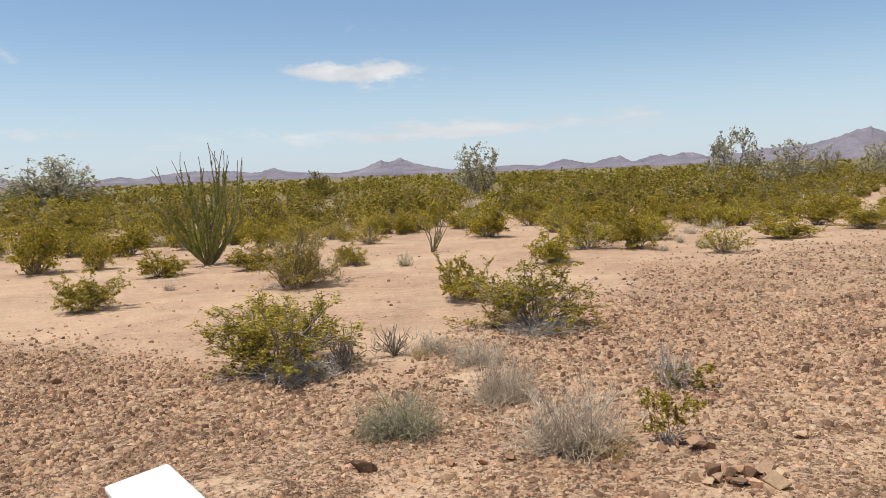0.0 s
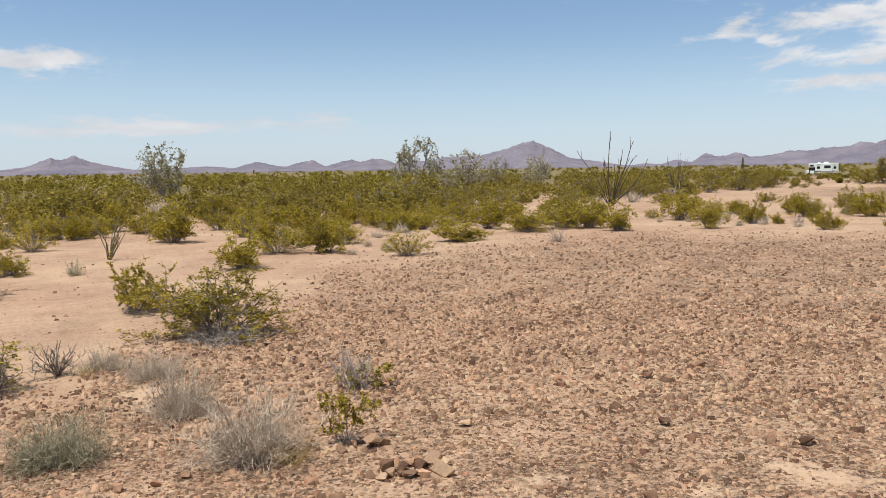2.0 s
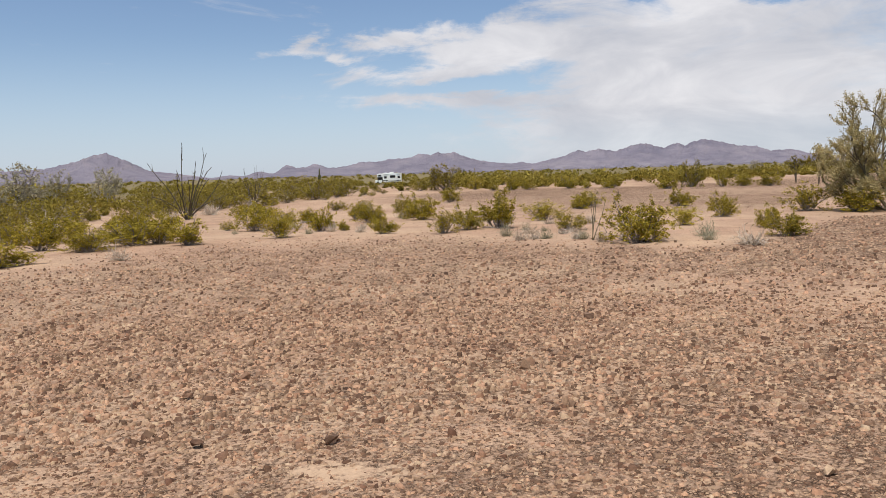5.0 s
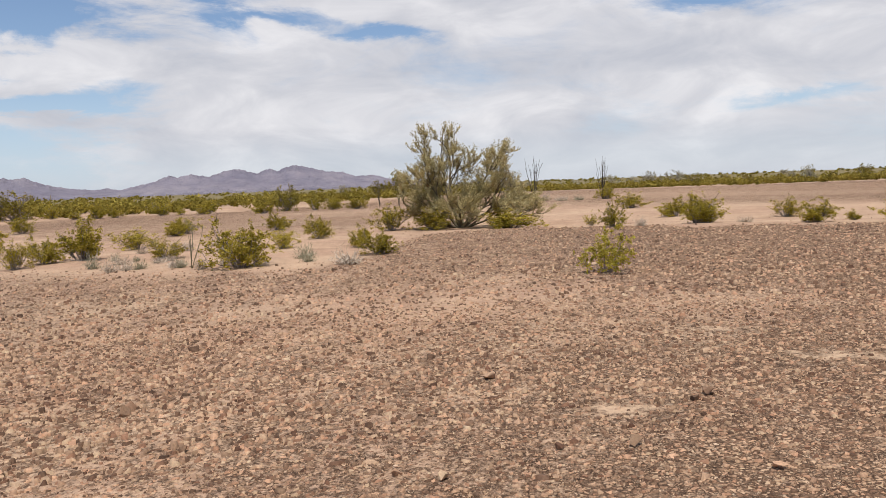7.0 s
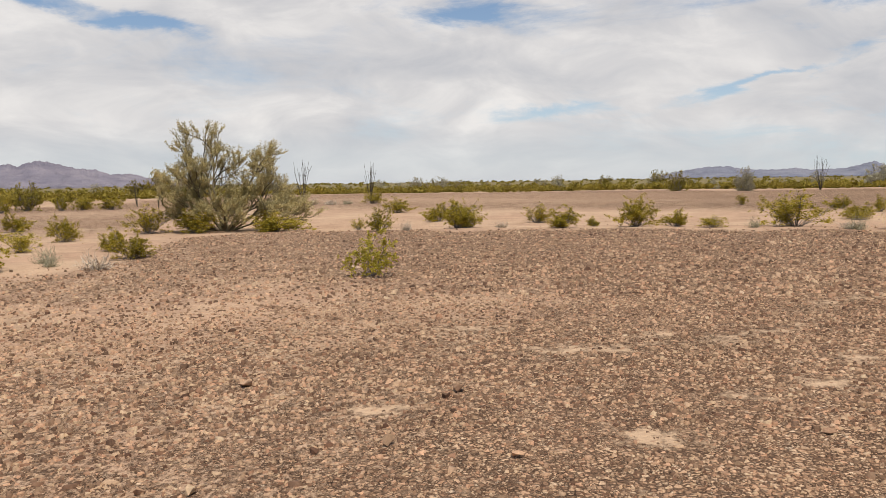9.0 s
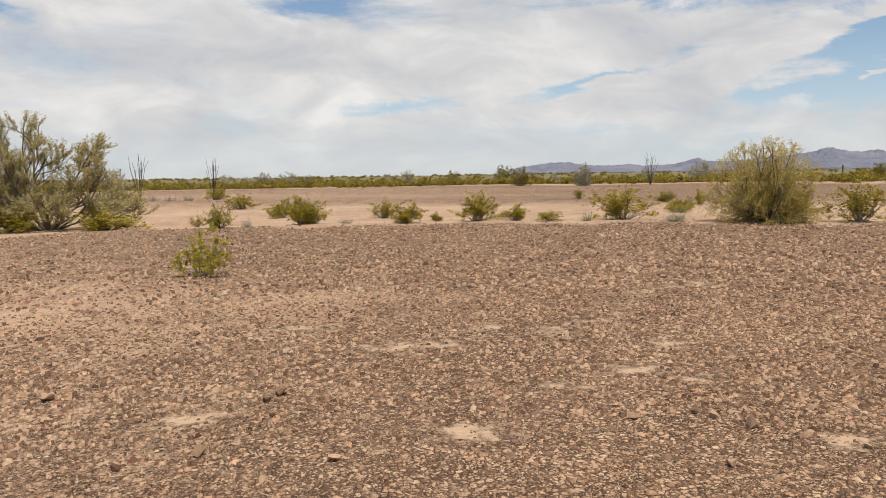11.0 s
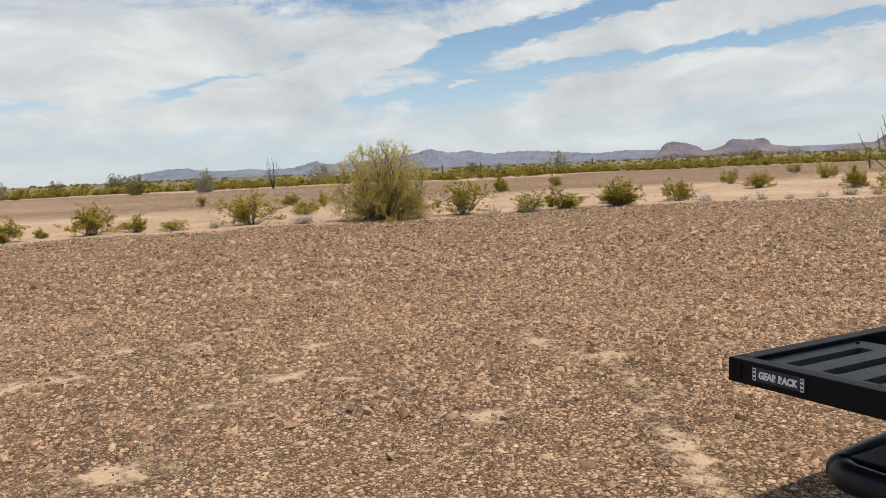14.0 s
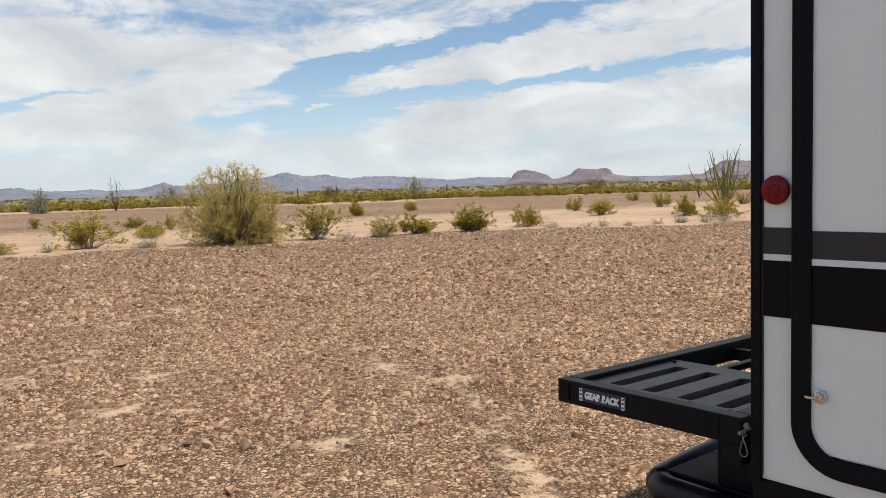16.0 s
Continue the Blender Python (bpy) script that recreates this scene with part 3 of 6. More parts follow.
ROCK_HEAP = [
    (1.26, 4.0, 0.045), (1.31, 3.93, 0.05), (1.36, 3.95, 0.055), (1.42, 3.93, 0.045), (1.50, 4.06, 0.05), (1.57, 4.07, 0.045), (1.58, 3.90, 0.055),
    (1.50, 3.90, 0.04), (1.68, 3.95, 0.05), (1.70, 4.08, 0.04), (1.36, 4.10, 0.04), (1.22, 4.08, 0.035), (1.46, 4.14, 0.035), (1.55, 3.78, 0.045)]
ROCKS_A = [
    (1.37, 4.03, 0.058), (1.44, 4, 0.051), (1.45, 3.88, 0.041), (1.53, 3.85, 0.044),
    (1.62, 3.83, 0.063), (1.63, 4.01, 0.072), (1.54, 3.97, 0.048), (1.32, 4.53, 0.039),
    (1.41, 4.48, 0.063), (1.5, 4.5, 0.05), (1.23, 4.47, 0.038), (-0.5, 4.46, 0.068),
    (0, 4.47, 0.037), (0.19, 4.45, 0.037), (2.07, 4.6, 0.041), (-0.66, 5.16, 0.043),
    (1.53, 7.6, 0.05), (0.35, 4.53, 0.034), (2.39, 7.38, 0.039), (-3.61, 7.26, 0.059),
    (3.6, 3.28, 0.053), (2.39, 3.07, 0.041), (5.65, 3.25, 0.051), (5.3, 6.24, 0.052),
    (7, 5.68, 0.051), (3.13, 5.26, 0.04), (3.15, 3.96, 0.044)]
ROCKS_B = [
    (7.49, 3.74, 0.059), (3.59, 3.28, 0.044), (6.34, 0.82, 0.06), (5.18, 6.1, 0.067),
    (4.31, 5.04, 0.051), (3.73, 4.94, 0.044), (6.94, 5.63, 0.049), (3.12, 4.44, 0.039),
    (3.09, 5.12, 0.043), (4.47, 0.81, 0.033), (4.94, -0.13, 0.057), (5.92, -0.63, 0.05),
    (5.78, -0.53, 0.037), (5.55, 3.23, 0.059), (4.88, 0.26, 0.031), (4.87, 2.42, 0.035),
    (4.5, 1.05, 0.035), (4.59, -0.78, 0.033), (4.47, -2.86, 0.039), (4.27, -2.95, 0.048),
    (4.61, -2.44, 0.032), (3.87, -2.53, 0.031), (3.83, -3.27, 0.025), (4.58, -2.79, 0.03)]
PALE_A = [
    (-1.16, 4.31, 0.15, 0.07), (-2.39, 6.75, 0.14, 0.08), (0.18, 6.58, 0.11, 0.29), (-0.24, 4.07, 0.11, 0.04),
    (-1.34, 4.41, 0.1, 0.06), (2.7, 2.97, 0.1, 0.07), (2.06, 3.54, 0.09, 0.04), (3.26, 3.02, 0.13, 0.07),
    (2.79, 2.7, 0.09, 0.05), (12.22, 7.01, 0.49, 0.31), (12.57, 1.45, 0.47, 0.39), (10.13, 3.4, 0.94, 0.29),
    (9.77, 1.4, 0.67, 0.27), (3.33, 2.83, 0.17, 0.09), (8.67, 2.56, 0.46, 0.2), (9.94, 1.2, 1, 0.53),
    (12.39, 0.27, 0.83, 0.31), (4.69, -1.53, 0.13, 0.08), (5.58, -0.11, 0.14, 0.1), (6.86, -1.56, 0.16, 0.09),
    (6.71, -1.98, 0.09, 0.07), (7.93, -1.02, 0.21, 0.08), (7.16, -2.46, 0.12, 0.08)]
PALE_B = [
    (6.8, -1.58, 0.13, 0.08), (6.76, -2, 0.09, 0.08), (5.55, -2.98, 0.15, 0.06), (5.39, -2.33, 0.11, 0.06),
    (8.32, -4.66, 0.12, 0.09), (4.77, -1.51, 0.11, 0.07), (3.92, -3.27, 0.09, 0.08), (5.57, -0.07, 0.18, 0.09),
    (5.21, -3.25, 0.1, 0.06), (4.73, -4.66, 0.13, 0.08), (6.89, -2.94, 0.11, 0.06), (7.16, -3.47, 0.13, 0.06),
    (2.95, -3.55, 0.05, 0.08), (2.75, -3.43, 0.05, 0.08), (3.15, -3.71, 0.04, 0.07), (4.13, -4.59, 0.12, 0.06),
    (6.78, -2.93, 0.12, 0.11), (8.48, -5.47, 0.13, 0.11), (6.11, -3.53, 0.13, 0.07)]
TRACKS = [
    ([(5.4, -5.0), (4.93, -4.74), (4.6, -4.61), (4.07, -4.49), (3.65, -4.26), (3.16, -3.69), (2.87, -3.43), (2.5, -3.15)], 0.13, 0.66),
    ([(6.18, -6.98), (5.55, -6.81), (5.03, -6.7), (4.55, -6.68)], 0.14, 0.62),
    ([(6.69, -1.2), (6.83, -1.58), (6.86, -2.1), (6.81, -2.81), (7.03, -3.2), (7.42, -3.99)], 0.14, 0.62),
    ([(7.99, -4.2), (8.45, -4.76), (8.57, -5.47), (8.77, -6.18)], 0.18, 0.62)]


def build_ground():
    """One sheet from under the camera to the horizon, finer where it is near."""
    fine = np.arange(-40, 178, 0.48)
    az = np.radians(np.concatenate([fine, np.linspace(178, 320, 24)[:-1]]))
    rad = np.concatenate([[0.02], np.linspace(0.6, 2.2, 6), np.geomspace(2.26, 70, 160), np.geomspace(74, 4900, 50)])
    A, Rr = np.meshgrid(az, rad)
    x, y = Rr * np.sin(A), Rr * np.cos(A)
    rows, cols = x.shape
    idx = np.arange(rows * cols).reshape(rows, cols)
    nxt = np.roll(idx, -1, axis=1)
    F = np.stack([idx[:-1], nxt[:-1], nxt[1:], idx[1:]], axis=-1).reshape(-1, 4)[:, ::-1]
    ring = idx[0]
    middle = np.stack([np.zeros(cols - 2, dtype=int), ring[2:], ring[1:-1]], axis=-1) - rows * cols
    me = mesh_of("ground", [(np.stack([x, y, land(x, y)], axis=-1), F), (np.zeros((0, 3)), middle)], smooth=True)
    gravel, pale = stony(x, y), paleness(x, y)
    r, bearing_here = np.hypot(x, y), bearing_of(x, y)
    start = np.interp(bearing_here, SCRUB_AT, SCRUB_IS)
    brush = ease(r, start * 1.1, start * 2.2) * np.interp(bearing_here, [0, 30, 60], [0.95, 0.95, 0.97])
    for name, value in (("gravel", gravel), ("pale", pale), ("brush", brush)):
        me.attributes.new(name, "FLOAT", "POINT").data.foreach_set("value", value.ravel().astype(np.float32))
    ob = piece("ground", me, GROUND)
    tagged(ob, "stony tan desert pavement running out into pale sandy flats", "ground", kind="structure")


def pavement(x, y):
    """Inside the stony rise, 0 to 1."""
    r, az = np.hypot(x, y), bearing_of(x, y)
    edge = np.interp(az, EDGE_AT, EDGE_IS) * (1 + 0.015 * np.sin(az * 0.9))
    ragged = edge * (1 + 0.012 * np.sin(x * 0.9 + 2 * np.sin(y * 0.7)) + 0.01 * np.sin(y * 1.7 + x))
    return 1 - ease(r, ragged * np.interp(az, [40, 80], [0.80, 0.93]), ragged * np.interp(az, [40, 80], [1.10, 1.03]))


def stony(x, y):
    """How far the ground is covered with gravel, 0 to 1: thinly in the north, thickly in the south-east."""
    r, az = np.hypot(x, y), bearing_of(x, y)
    edge = np.interp(az, EDGE_AT, EDGE_IS)
    g = pavement(x, y) * np.interp(az, [-40, -12, 12, 60, 85, 105, 125, 180], [0.45, 0.43, 0.34, 0.40, 0.50, 0.71, 0.84, 0.83])
    start = np.interp(az, SCRUB_AT, SCRUB_IS)
    # past the wash, a second stony flat that ends before the far scrub
    band = ease(az, 36, 56) * ease(r, edge * 1.45, edge * 2.1) * (1 - ease(r, start * 0.93, start * 0.97))
    band = band * (0.40 + 0.05 * np.sin(r * 0.23 + az * 0.15) + 0.14 * ease(r, start * 0.62, start * 0.8) + 0.14 * ease(az, 95, 125))
    beyond = 0.35 * ease(r, start, start * 1.4) * ease(az, 40, 60)
    # a sandy lane, worn by wheels, crosses the rise
    lane = np.exp(-((x - 9.9) / 2.2) ** 2 - ((y - 1.4) / 3.4) ** 2) * 0.26
    lane = np.maximum(lane, np.exp(-((x - 9.2) / 1.5) ** 2 - ((y + 1.2) / 1.7) ** 2) * 0.34)
    return np.clip(np.maximum(np.maximum(np.maximum(g, band), beyond), 0.14) - lane, 0, 1)


def paleness(x, y):
    """Bare patches of light silt."""
    p = np.zeros_like(x)
    for px, py, across, deep in PALE_A + PALE_B:
        bright = 1.08 if across < 0.3 else 0.38
        r = math.hypot(px, py)
        ux, uy = px / r, py / r
        d, a = (x - px) * ux + (y - py) * uy, (x - px) * uy - (y - py) * ux
        p = np.maximum(p, bright * np.exp(-((d / (deep * 2.0)) ** 2 + (a / (across * 1.7)) ** 2)))
    # faint wheel tracks towards the trailer
    for line, wide, bright in TRACKS:
        for (ax, ay), (bx, by) in zip(line, line[1:]):
            k = np.clip(((x - ax) * (bx - ax) + (y - ay) * (by - ay)) / ((bx - ax) ** 2 + (by - ay) ** 2), 0, 1)
            d = np.hypot(x - ax - k * (bx - ax), y - ay - k * (by - ay))
            p = np.maximum(p, bright * np.exp(-(d / wide) ** 2))
    return p


def stones(name, count, near, far, small, large, seed, label, height=0.55, keep=0.0, mat=None, span=(-33, 172)):
    """Loose angular stones strewn over the pavement, as one mesh."""
    rng = np.random.default_rng(seed)
    r = near * (far / near) ** rng.uniform(0, 1, count) if far / near > 3 else np.sqrt(rng.uniform(near ** 2, far ** 2, count))
    az = np.radians(rng.uniform(*span, count))
    x, y = r * np.sin(az), r * np.cos(az)
    thin = np.clip((0.62 * pavement(x, y) + 0.34 * stony(x, y) - 0.08) * (1 - 0.85 * paleness(x, y)) + keep, 0, 1)
    clump = 0.5 + 0.5 * np.sin(2.1 * x + 1.3 * np.sin(1.7 * y)) * np.sin(1.9 * y + 1.1 * np.sin(2.3 * x))
    ok = rng.uniform(size=count) < thin * (0.75 + 0.25 * clump)
    x, y = x[ok], y[ok]
    k = len(x)
    size = small * (large / small) ** (rng.uniform(size=k) ** 1.4) * np.interp(bearing_of(x, y), [60, 105], [1.0, 0.8] if far < 20 else [0.72, 0.80])
    turn = np.arange(3)[None] * 2 * np.pi / 3 + rng.uniform(-0.6, 0.6, size=(k, 3))
    low = rng.uniform(0.75, 1.35, size=(k, 3))
    squash = rng.uniform(0.5, 1.0, size=(k, 1))
    top = low * rng.uniform(0.45, 0.95, size=(k, 3))
    h = height * np.interp(bearing_of(x, y), [50, 100], [1.15, 1.0])[:, None] * rng.uniform(0.4, 1.3, size=(k, 1)) * (1 + 0.6 * rng.uniform(-1, 1, size=(k, 3)))
    ring = lambda rad, z: np.stack([np.cos(turn) * rad, np.sin(turn) * rad * squash, z], axis=-1)
    V = np.concatenate([ring(low, np.full((k, 3), -0.1)), ring(top, h)], axis=1)
    way = rng.uniform(0, 2 * np.pi, size=(k, 1))
    V = np.stack([V[..., 0] * np.cos(way) - V[..., 1] * np.sin(way), V[..., 0] * np.sin(way) + V[..., 1] * np.cos(way), V[..., 2]], axis=-1)
    V *= size[:, None, None] / 2
    V += np.stack([x, y, land(x, y)], axis=-1)[:, None]
    base = (np.arange(k) * 6)[:, None, None]
    j = np.arange(3)
    sides = np.stack([j, (j + 1) % 3, (j + 1) % 3 + 3, j + 3], axis=-1)[None] + base
    caps = np.array([[3, 4, 5]])[None] + base
    me = mesh_of(name, [(V.reshape(-1, 3), sides.reshape(-1, 4)), (np.zeros((0, 3)), caps.reshape(-1, 3) - k * 6)])
    tagged(piece(name, me, mat or STONE), label, "stones", kind="stuff")


def rock_mesh(seed, flat=0.7):
    """An angular broken rock, one metre across."""
    rng = np.random.default_rng(seed)
    bm = bmesh.new()
    pts = unit(rng.normal(size=(11, 3))) * rng.uniform(0.38, 0.56, size=(11, 1))
    for p in pts:
        bm.verts.new((p[0], p[1] * 0.85, max(p[2], -0.3) * flat))
    hull = bmesh.ops.convex_hull(bm, input=bm.verts[:])
    bmesh.ops.delete(bm, geom=[v for v in hull["geom_interior"] if isinstance(v, bmesh.types.BMVert)], context="VERTS")
    bmesh.ops.bevel(bm, geom=bm.edges[:], offset=0.008, segments=1, profile=0.5, affect="EDGES")
    me = bpy.data.meshes.new("rock")
    bm.to_mesh(me)
    bm.free()
    return me


def build_rocks():
    rng = np.random.default_rng(5)
    kinds = [rock_mesh(40 + i, f) for i, f in enumerate((0.95, 0.8, 1.0, 0.75, 0.9, 1.05))]
    for i, (x, y, radius) in enumerate(ROCK_HEAP + ROCKS_A + ROCKS_B):
        ob = piece("rock", kinds[i % 6], ROCK)
        s = (1.75 if i < len(ROCK_HEAP) else 2.2) * radius
        ob.matrix_basis = pose(x, y, float(land(x, y)) + 0.22 * s, 0, 0, rng.uniform(0, 360)) @ Matrix.Diagonal((s * rng.uniform(0.9, 1.2), s, s * rng.uniform(0.8, 1.1), 1))
        if i < len(ROCK_HEAP) + 11:
            tagged(ob, "angular red-brown rock in a small heap of stones", "rock", "heap of rocks")
        else:
            tagged(ob, "single dark brown rock on gravel", "rock", "scattered rocks")


# ---- plants ----
def to_unit(*sets, quantile=0.992, top=0.9995):
    """Scales arrays of points together to a plant one metre wide and high on the ground."""
    flat = np.concatenate([s.reshape(-1, 3) for s in sets])
    wide = 2 * np.quantile(np.hypot(flat[:, 0], flat[:, 1]), quantile)
    tall = np.quantile(flat[:, 2], top)
    return [s / np.array([wide, wide, tall]) for s in sets]


def creosote(seed, stems, shoots, twigs, leaves_each, leaf, low_twigs=0, near=False, low=0.12, leaf_mat=None, dead_side=None, bare=0.22, wood_mat=None):
    """A creosote bush of unit size: grey stems fan from one crown to a lumpy dome, with leaves bunched along their outer shoots.
    dead_side: where on the ground the dead wood lies thickest, and the leaves stay away."""
    rng = np.random.default_rng(seed)
    turn = rng.uniform(0, 2 * np.pi, stems)
    tilt = np.arccos(rng.uniform(low, 1.0, stems))
    lumps = 0.80 + 0.20 * np.sin(2 * turn + rng.uniform(0, 6)) * np.sin(tilt) + rng.uniform(-0.22, 0.16, stems)
    way = np.stack([0.5 * np.cos(turn) * np.sin(tilt), 0.5 * np.sin(turn) * np.sin(tilt), np.cos(tilt)], axis=-1) * lumps[:, None]
    start = np.stack([np.cos(turn), np.sin(turn), np.full(stems, -0.3)], axis=-1) * rng.uniform(0.01, 0.09, size=(stems, 1))
    long = np.linalg.norm(way, axis=-1) * 0.86
    rise = way.copy()
    rise[:, 2] += 0.12
    S = grow(rng, start, rise, long, 7 if near else 5, 0.13, -0.01)
    b, w = fork(rng, S, shoots, 0.34, 1.0, 0.75, 0.05)
    B = grow(rng, b, w, rng.uniform(0.08, 0.24, len(b)), 4 if near else 3, 0.2, 0.02)
    B = B[rng.uniform(size=len(B)) > bare]
    t, w = fork(rng, B, twigs, 0.1, 1.0, 0.8, 0.05)
    W = grow(rng, t, w, rng.uniform(0.03, 0.10, len(t)), 3, 0.25, 0.02)
    leafy = W[(W[:, 1, 2] > 0.05) & (rng.uniform(size=len(W)) < 0.9)]
    if dead_side is not None:
        gap = np.hypot(leafy[:, 1, 0] - dead_side[0], leafy[:, 1, 1] - dead_side[1]) + 0.55 * leafy[:, 1, 2]
        leafy = leafy[gap > 0.30 * rng.uniform(0.7, 1.3, len(leafy))]
    C, along = scatter_on(rng, leafy, leaves_each, 0.1, 1.15, 0.010 if near else 0.016)
    S, B, W, C = to_unit(S, B, W, C)
    S[..., 2], B[..., 2], W[..., 2] = np.maximum(S[..., 2], -0.03), np.maximum(B[..., 2], 0.01), np.maximum(W[..., 2], 0.01)
    thing = new("creosote_bush")
    wood = [tubes(rng, S, taper(S, 0.0060 if near else 0.009, 0.0022 if near else 0.004), 4 if near else 3)]
    if near:
        wood += [tubes(rng, B, taper(B, 0.0030, 0.0015), 3), blades(rng, W, taper(W, 0.0022, 0.0011))]
    else:
        few = B[::2]
        wood.append(blades(rng, few, taper(few, 0.005, 0.0025)))
    piece("branchwork", mesh_of("branchwork", wood), wood_mat or TWIG, thing, "grey-brown twiggy stems")
    grown = leaves(rng, C, leaf, leaf * 0.55, along, 0.3) if near else flakes(rng, C, leaf, leaf * 0.62, along, 0.3)
    piece("foliage", mesh_of("foliage", [grown]), leaf_mat or CREOSOTE_LEAF, thing, "small yellow-green leaves")
    if low_twigs:
        cx, cy = dead_side or (0.0, 0.0)
        turn = rng.uniform(0, 2 * np.pi, low_twigs)
        out = rng.uniform(0.0, 0.15, low_twigs)
        s = np.stack([cx + np.cos(turn) * out, cy + np.sin(turn) * out * 0.8, np.full(low_twigs, -0.01)], axis=-1)
        d = np.stack([np.cos(turn) * 0.8, np.sin(turn) * 0.8, rng.uniform(0.3, 2.2, low_twigs)], axis=-1) + 0.7 * rng.normal(size=(low_twigs, 3))
        D = grow(rng, s, d, rng.uniform(0.08, 0.24, low_twigs), 6, 0.4, 0.0)
        f, w = fork(rng, D, 4, 0.2, 1.0, 0.9)
        E = grow(rng, f, w, rng.uniform(0.04, 0.12, len(f)), 4, 0.35, 0.0)
        D[..., 2], E[..., 2] = np.abs(D[..., 2]), np.abs(E[..., 2])
        litter = piece("deadwood", mesh_of("deadwood", [tubes(rng, D, taper(D, 0.0036, 0.0016), 3), blades(rng, E, taper(E, 0.0019, 0.0009))]), SILVER_TWIG, thing, "bare silvery dead twigs")
        tagged(litter, "bare silvery dead twigs", kind="stuff")
    return thing


def copy_plant(thing, m):
    """A copy of a plant whose size is all in the pose m."""
    made = copy_thing(thing, m)
    made.matrix_basis = m
    return made


def set_plant(thing, x, y, w, h, turn, sink=0.0):
    thing.matrix_basis = plant_pose(x, y, w, h, turn, sink)


def plant_pose(x, y, w, h, turn, sink=0.0):
    return pose(x, y, float(land(x, y)) - sink, 0, 0, turn) @ Matrix.Diagonal((w, w, h, 1))


def build_creosotes():
    rng = np.random.default_rng(17)
    words = ("large sprawling creosote bush with silvery dead twigs underneath", "wide low creosote bush on a stony slope", "loose creosote bush on sandy ground",
             "small lone creosote bush on bare pavement", "small creosote bush on sand", "full creosote bush behind a larger one")
    for i, (x, y, w, h) in enumerate(NEAR_CREOSOTE):
        dead = ((0.16, -0.16), (0.02, -0.22), None, None, None, None)[i]
        bush = creosote(100 + i, (34, 34, 22, 15, 26, 34)[i], 9, 4, 19 if i < 2 else 16, 0.031 / w, low_twigs=(330, 130, 40, 14, 60, 50)[i], near=True, low=(0.02, 0.08, 0.25, 0.42, 0.15, 0.1)[i],
                        leaf_mat=YOUNG_LEAF if i == 3 else None, dead_side=dead, bare=(0.1, 0.1, 0.3, 0.4, 0.2, 0.12)[i])
        set_plant(bush, x, y + 0.1, w * (1.2 if i < 2 else 1.1), h * 1.06, 0 if dead else 40 * i)
        tagged(bush, words[i], "bush", "creosote bushes")
    kinds = [creosote(200 + i, 30, 7, 4, (10, 11, 8, 10, 11, 6, 9)[i], 0.034, low_twigs=(0, 26, 14, 0, 20, 30, 8)[i], low=(0.05, 0.12, 0.2, 0.02, 0.1, 0.15, 0.08)[i], bare=(0.2, 0.28, 0.4, 0.25, 0.2, 0.5, 0.3)[i]) for i in range(7)]
    used = set()

    def place(k, m, label):
        bush = copy_plant(kinds[k], m) if k in used else kinds[k]
        bush.matrix_basis = m
        used.add(k)
        tagged(bush, label, "bush", "creosote bushes")
    for rows in (CREOSOTE_NORTH, CREOSOTE_NORTHEAST, CREOSOTE_EAST, CREOSOTE_SOUTHEAST, CREOSOTE_SOUTH):
        for x, y, w, h in rows:
            full = 1.14 if rows is CREOSOTE_NORTHEAST and x < 40 else 1.0
            m = plant_pose(x, y, w * full * rng.uniform(1.15, 1.3), h * full * 1.1, rng.uniform(0, 360))
            place(int(rng.integers(7)), m, "small yellow-green creosote bush on pale sand" if h < 0.7 else "rounded yellow-green creosote bush on sandy ground")
    for i in range(52):
        az = rng.uniform(-33, -4) if i % 2 else rng.uniform(-10, 33)
        r = rng.uniform(22.5, 31)
        h = rng.uniform(0.45, 1.05)
        m = plant_pose(r * math.sin(radians(az)), r * math.cos(radians(az)), h * rng.uniform(1.3, 1.9), h, rng.uniform(0, 360))
        place(int(rng.integers(7)), m, "yellow-green creosote bush in loose scrub on sand")
    for i in range(46):
        az = rng.uniform(6, 47)
        lo, hi = float(np.interp(az, EDGE_AT, EDGE_IS)) * 1.14, float(np.interp(az, SCRUB_AT, SCRUB_IS)) * 1.02
        r = lo + max(hi - lo, 2.0) * rng.uniform(0.05, 1.0) ** 0.8 * (1.0 if az < 40 else 0.5)
        h = rng.uniform(0.4, 0.85)
        m = plant_pose(r * math.sin(radians(az)), r * math.cos(radians(az)), h * rng.uniform(1.5, 2.2), h, rng.uniform(0, 360))
        place(int(rng.integers(7)), m, "low yellow-green creosote bush between larger ones on sand")
    # the near rows of the thick scrub to the north, still bush by bush
    thick = [creosote(220 + i, 18, 6, 4, 5, 0.042, low=0.05 + 0.05 * i, leaf_mat=SCRUB_LEAF, bare=0.2) for i in range(4)]
    rest = []
    for count in range(300):
        az = rng.uniform(6, 44) if count % 3 == 0 else (rng.uniform(34, 50) if count % 4 == 1 else rng.uniform(-33, 47))
        start = float(np.interp(az, SCRUB_AT, SCRUB_IS))
        far_row = count >= 150
        r = start * (rng.uniform(1.22, 2.0) if far_row else rng.uniform(1.0, 1.26))
        x, y = r * math.sin(radians(az)), r * math.cos(radians(az))
        h = (0.55 + 1.25 * rng.uniform() ** 1.6) * (0.45 if 45 < az < 49.5 else 1.0)
        m = plant_pose(x, y, h * rng.uniform(1.5, 2.6), h, rng.uniform(0, 360))
        if far_row:
            rest.append((thick[count % 4], m))
            continue
        bush = copy_plant(thick[count % 4], m) if count > 3 else thick[count]
        bush.matrix_basis = m
        tagged(bush, "tall olive-green creosote bush in thick scrub", "bush", "thick creosote scrub")
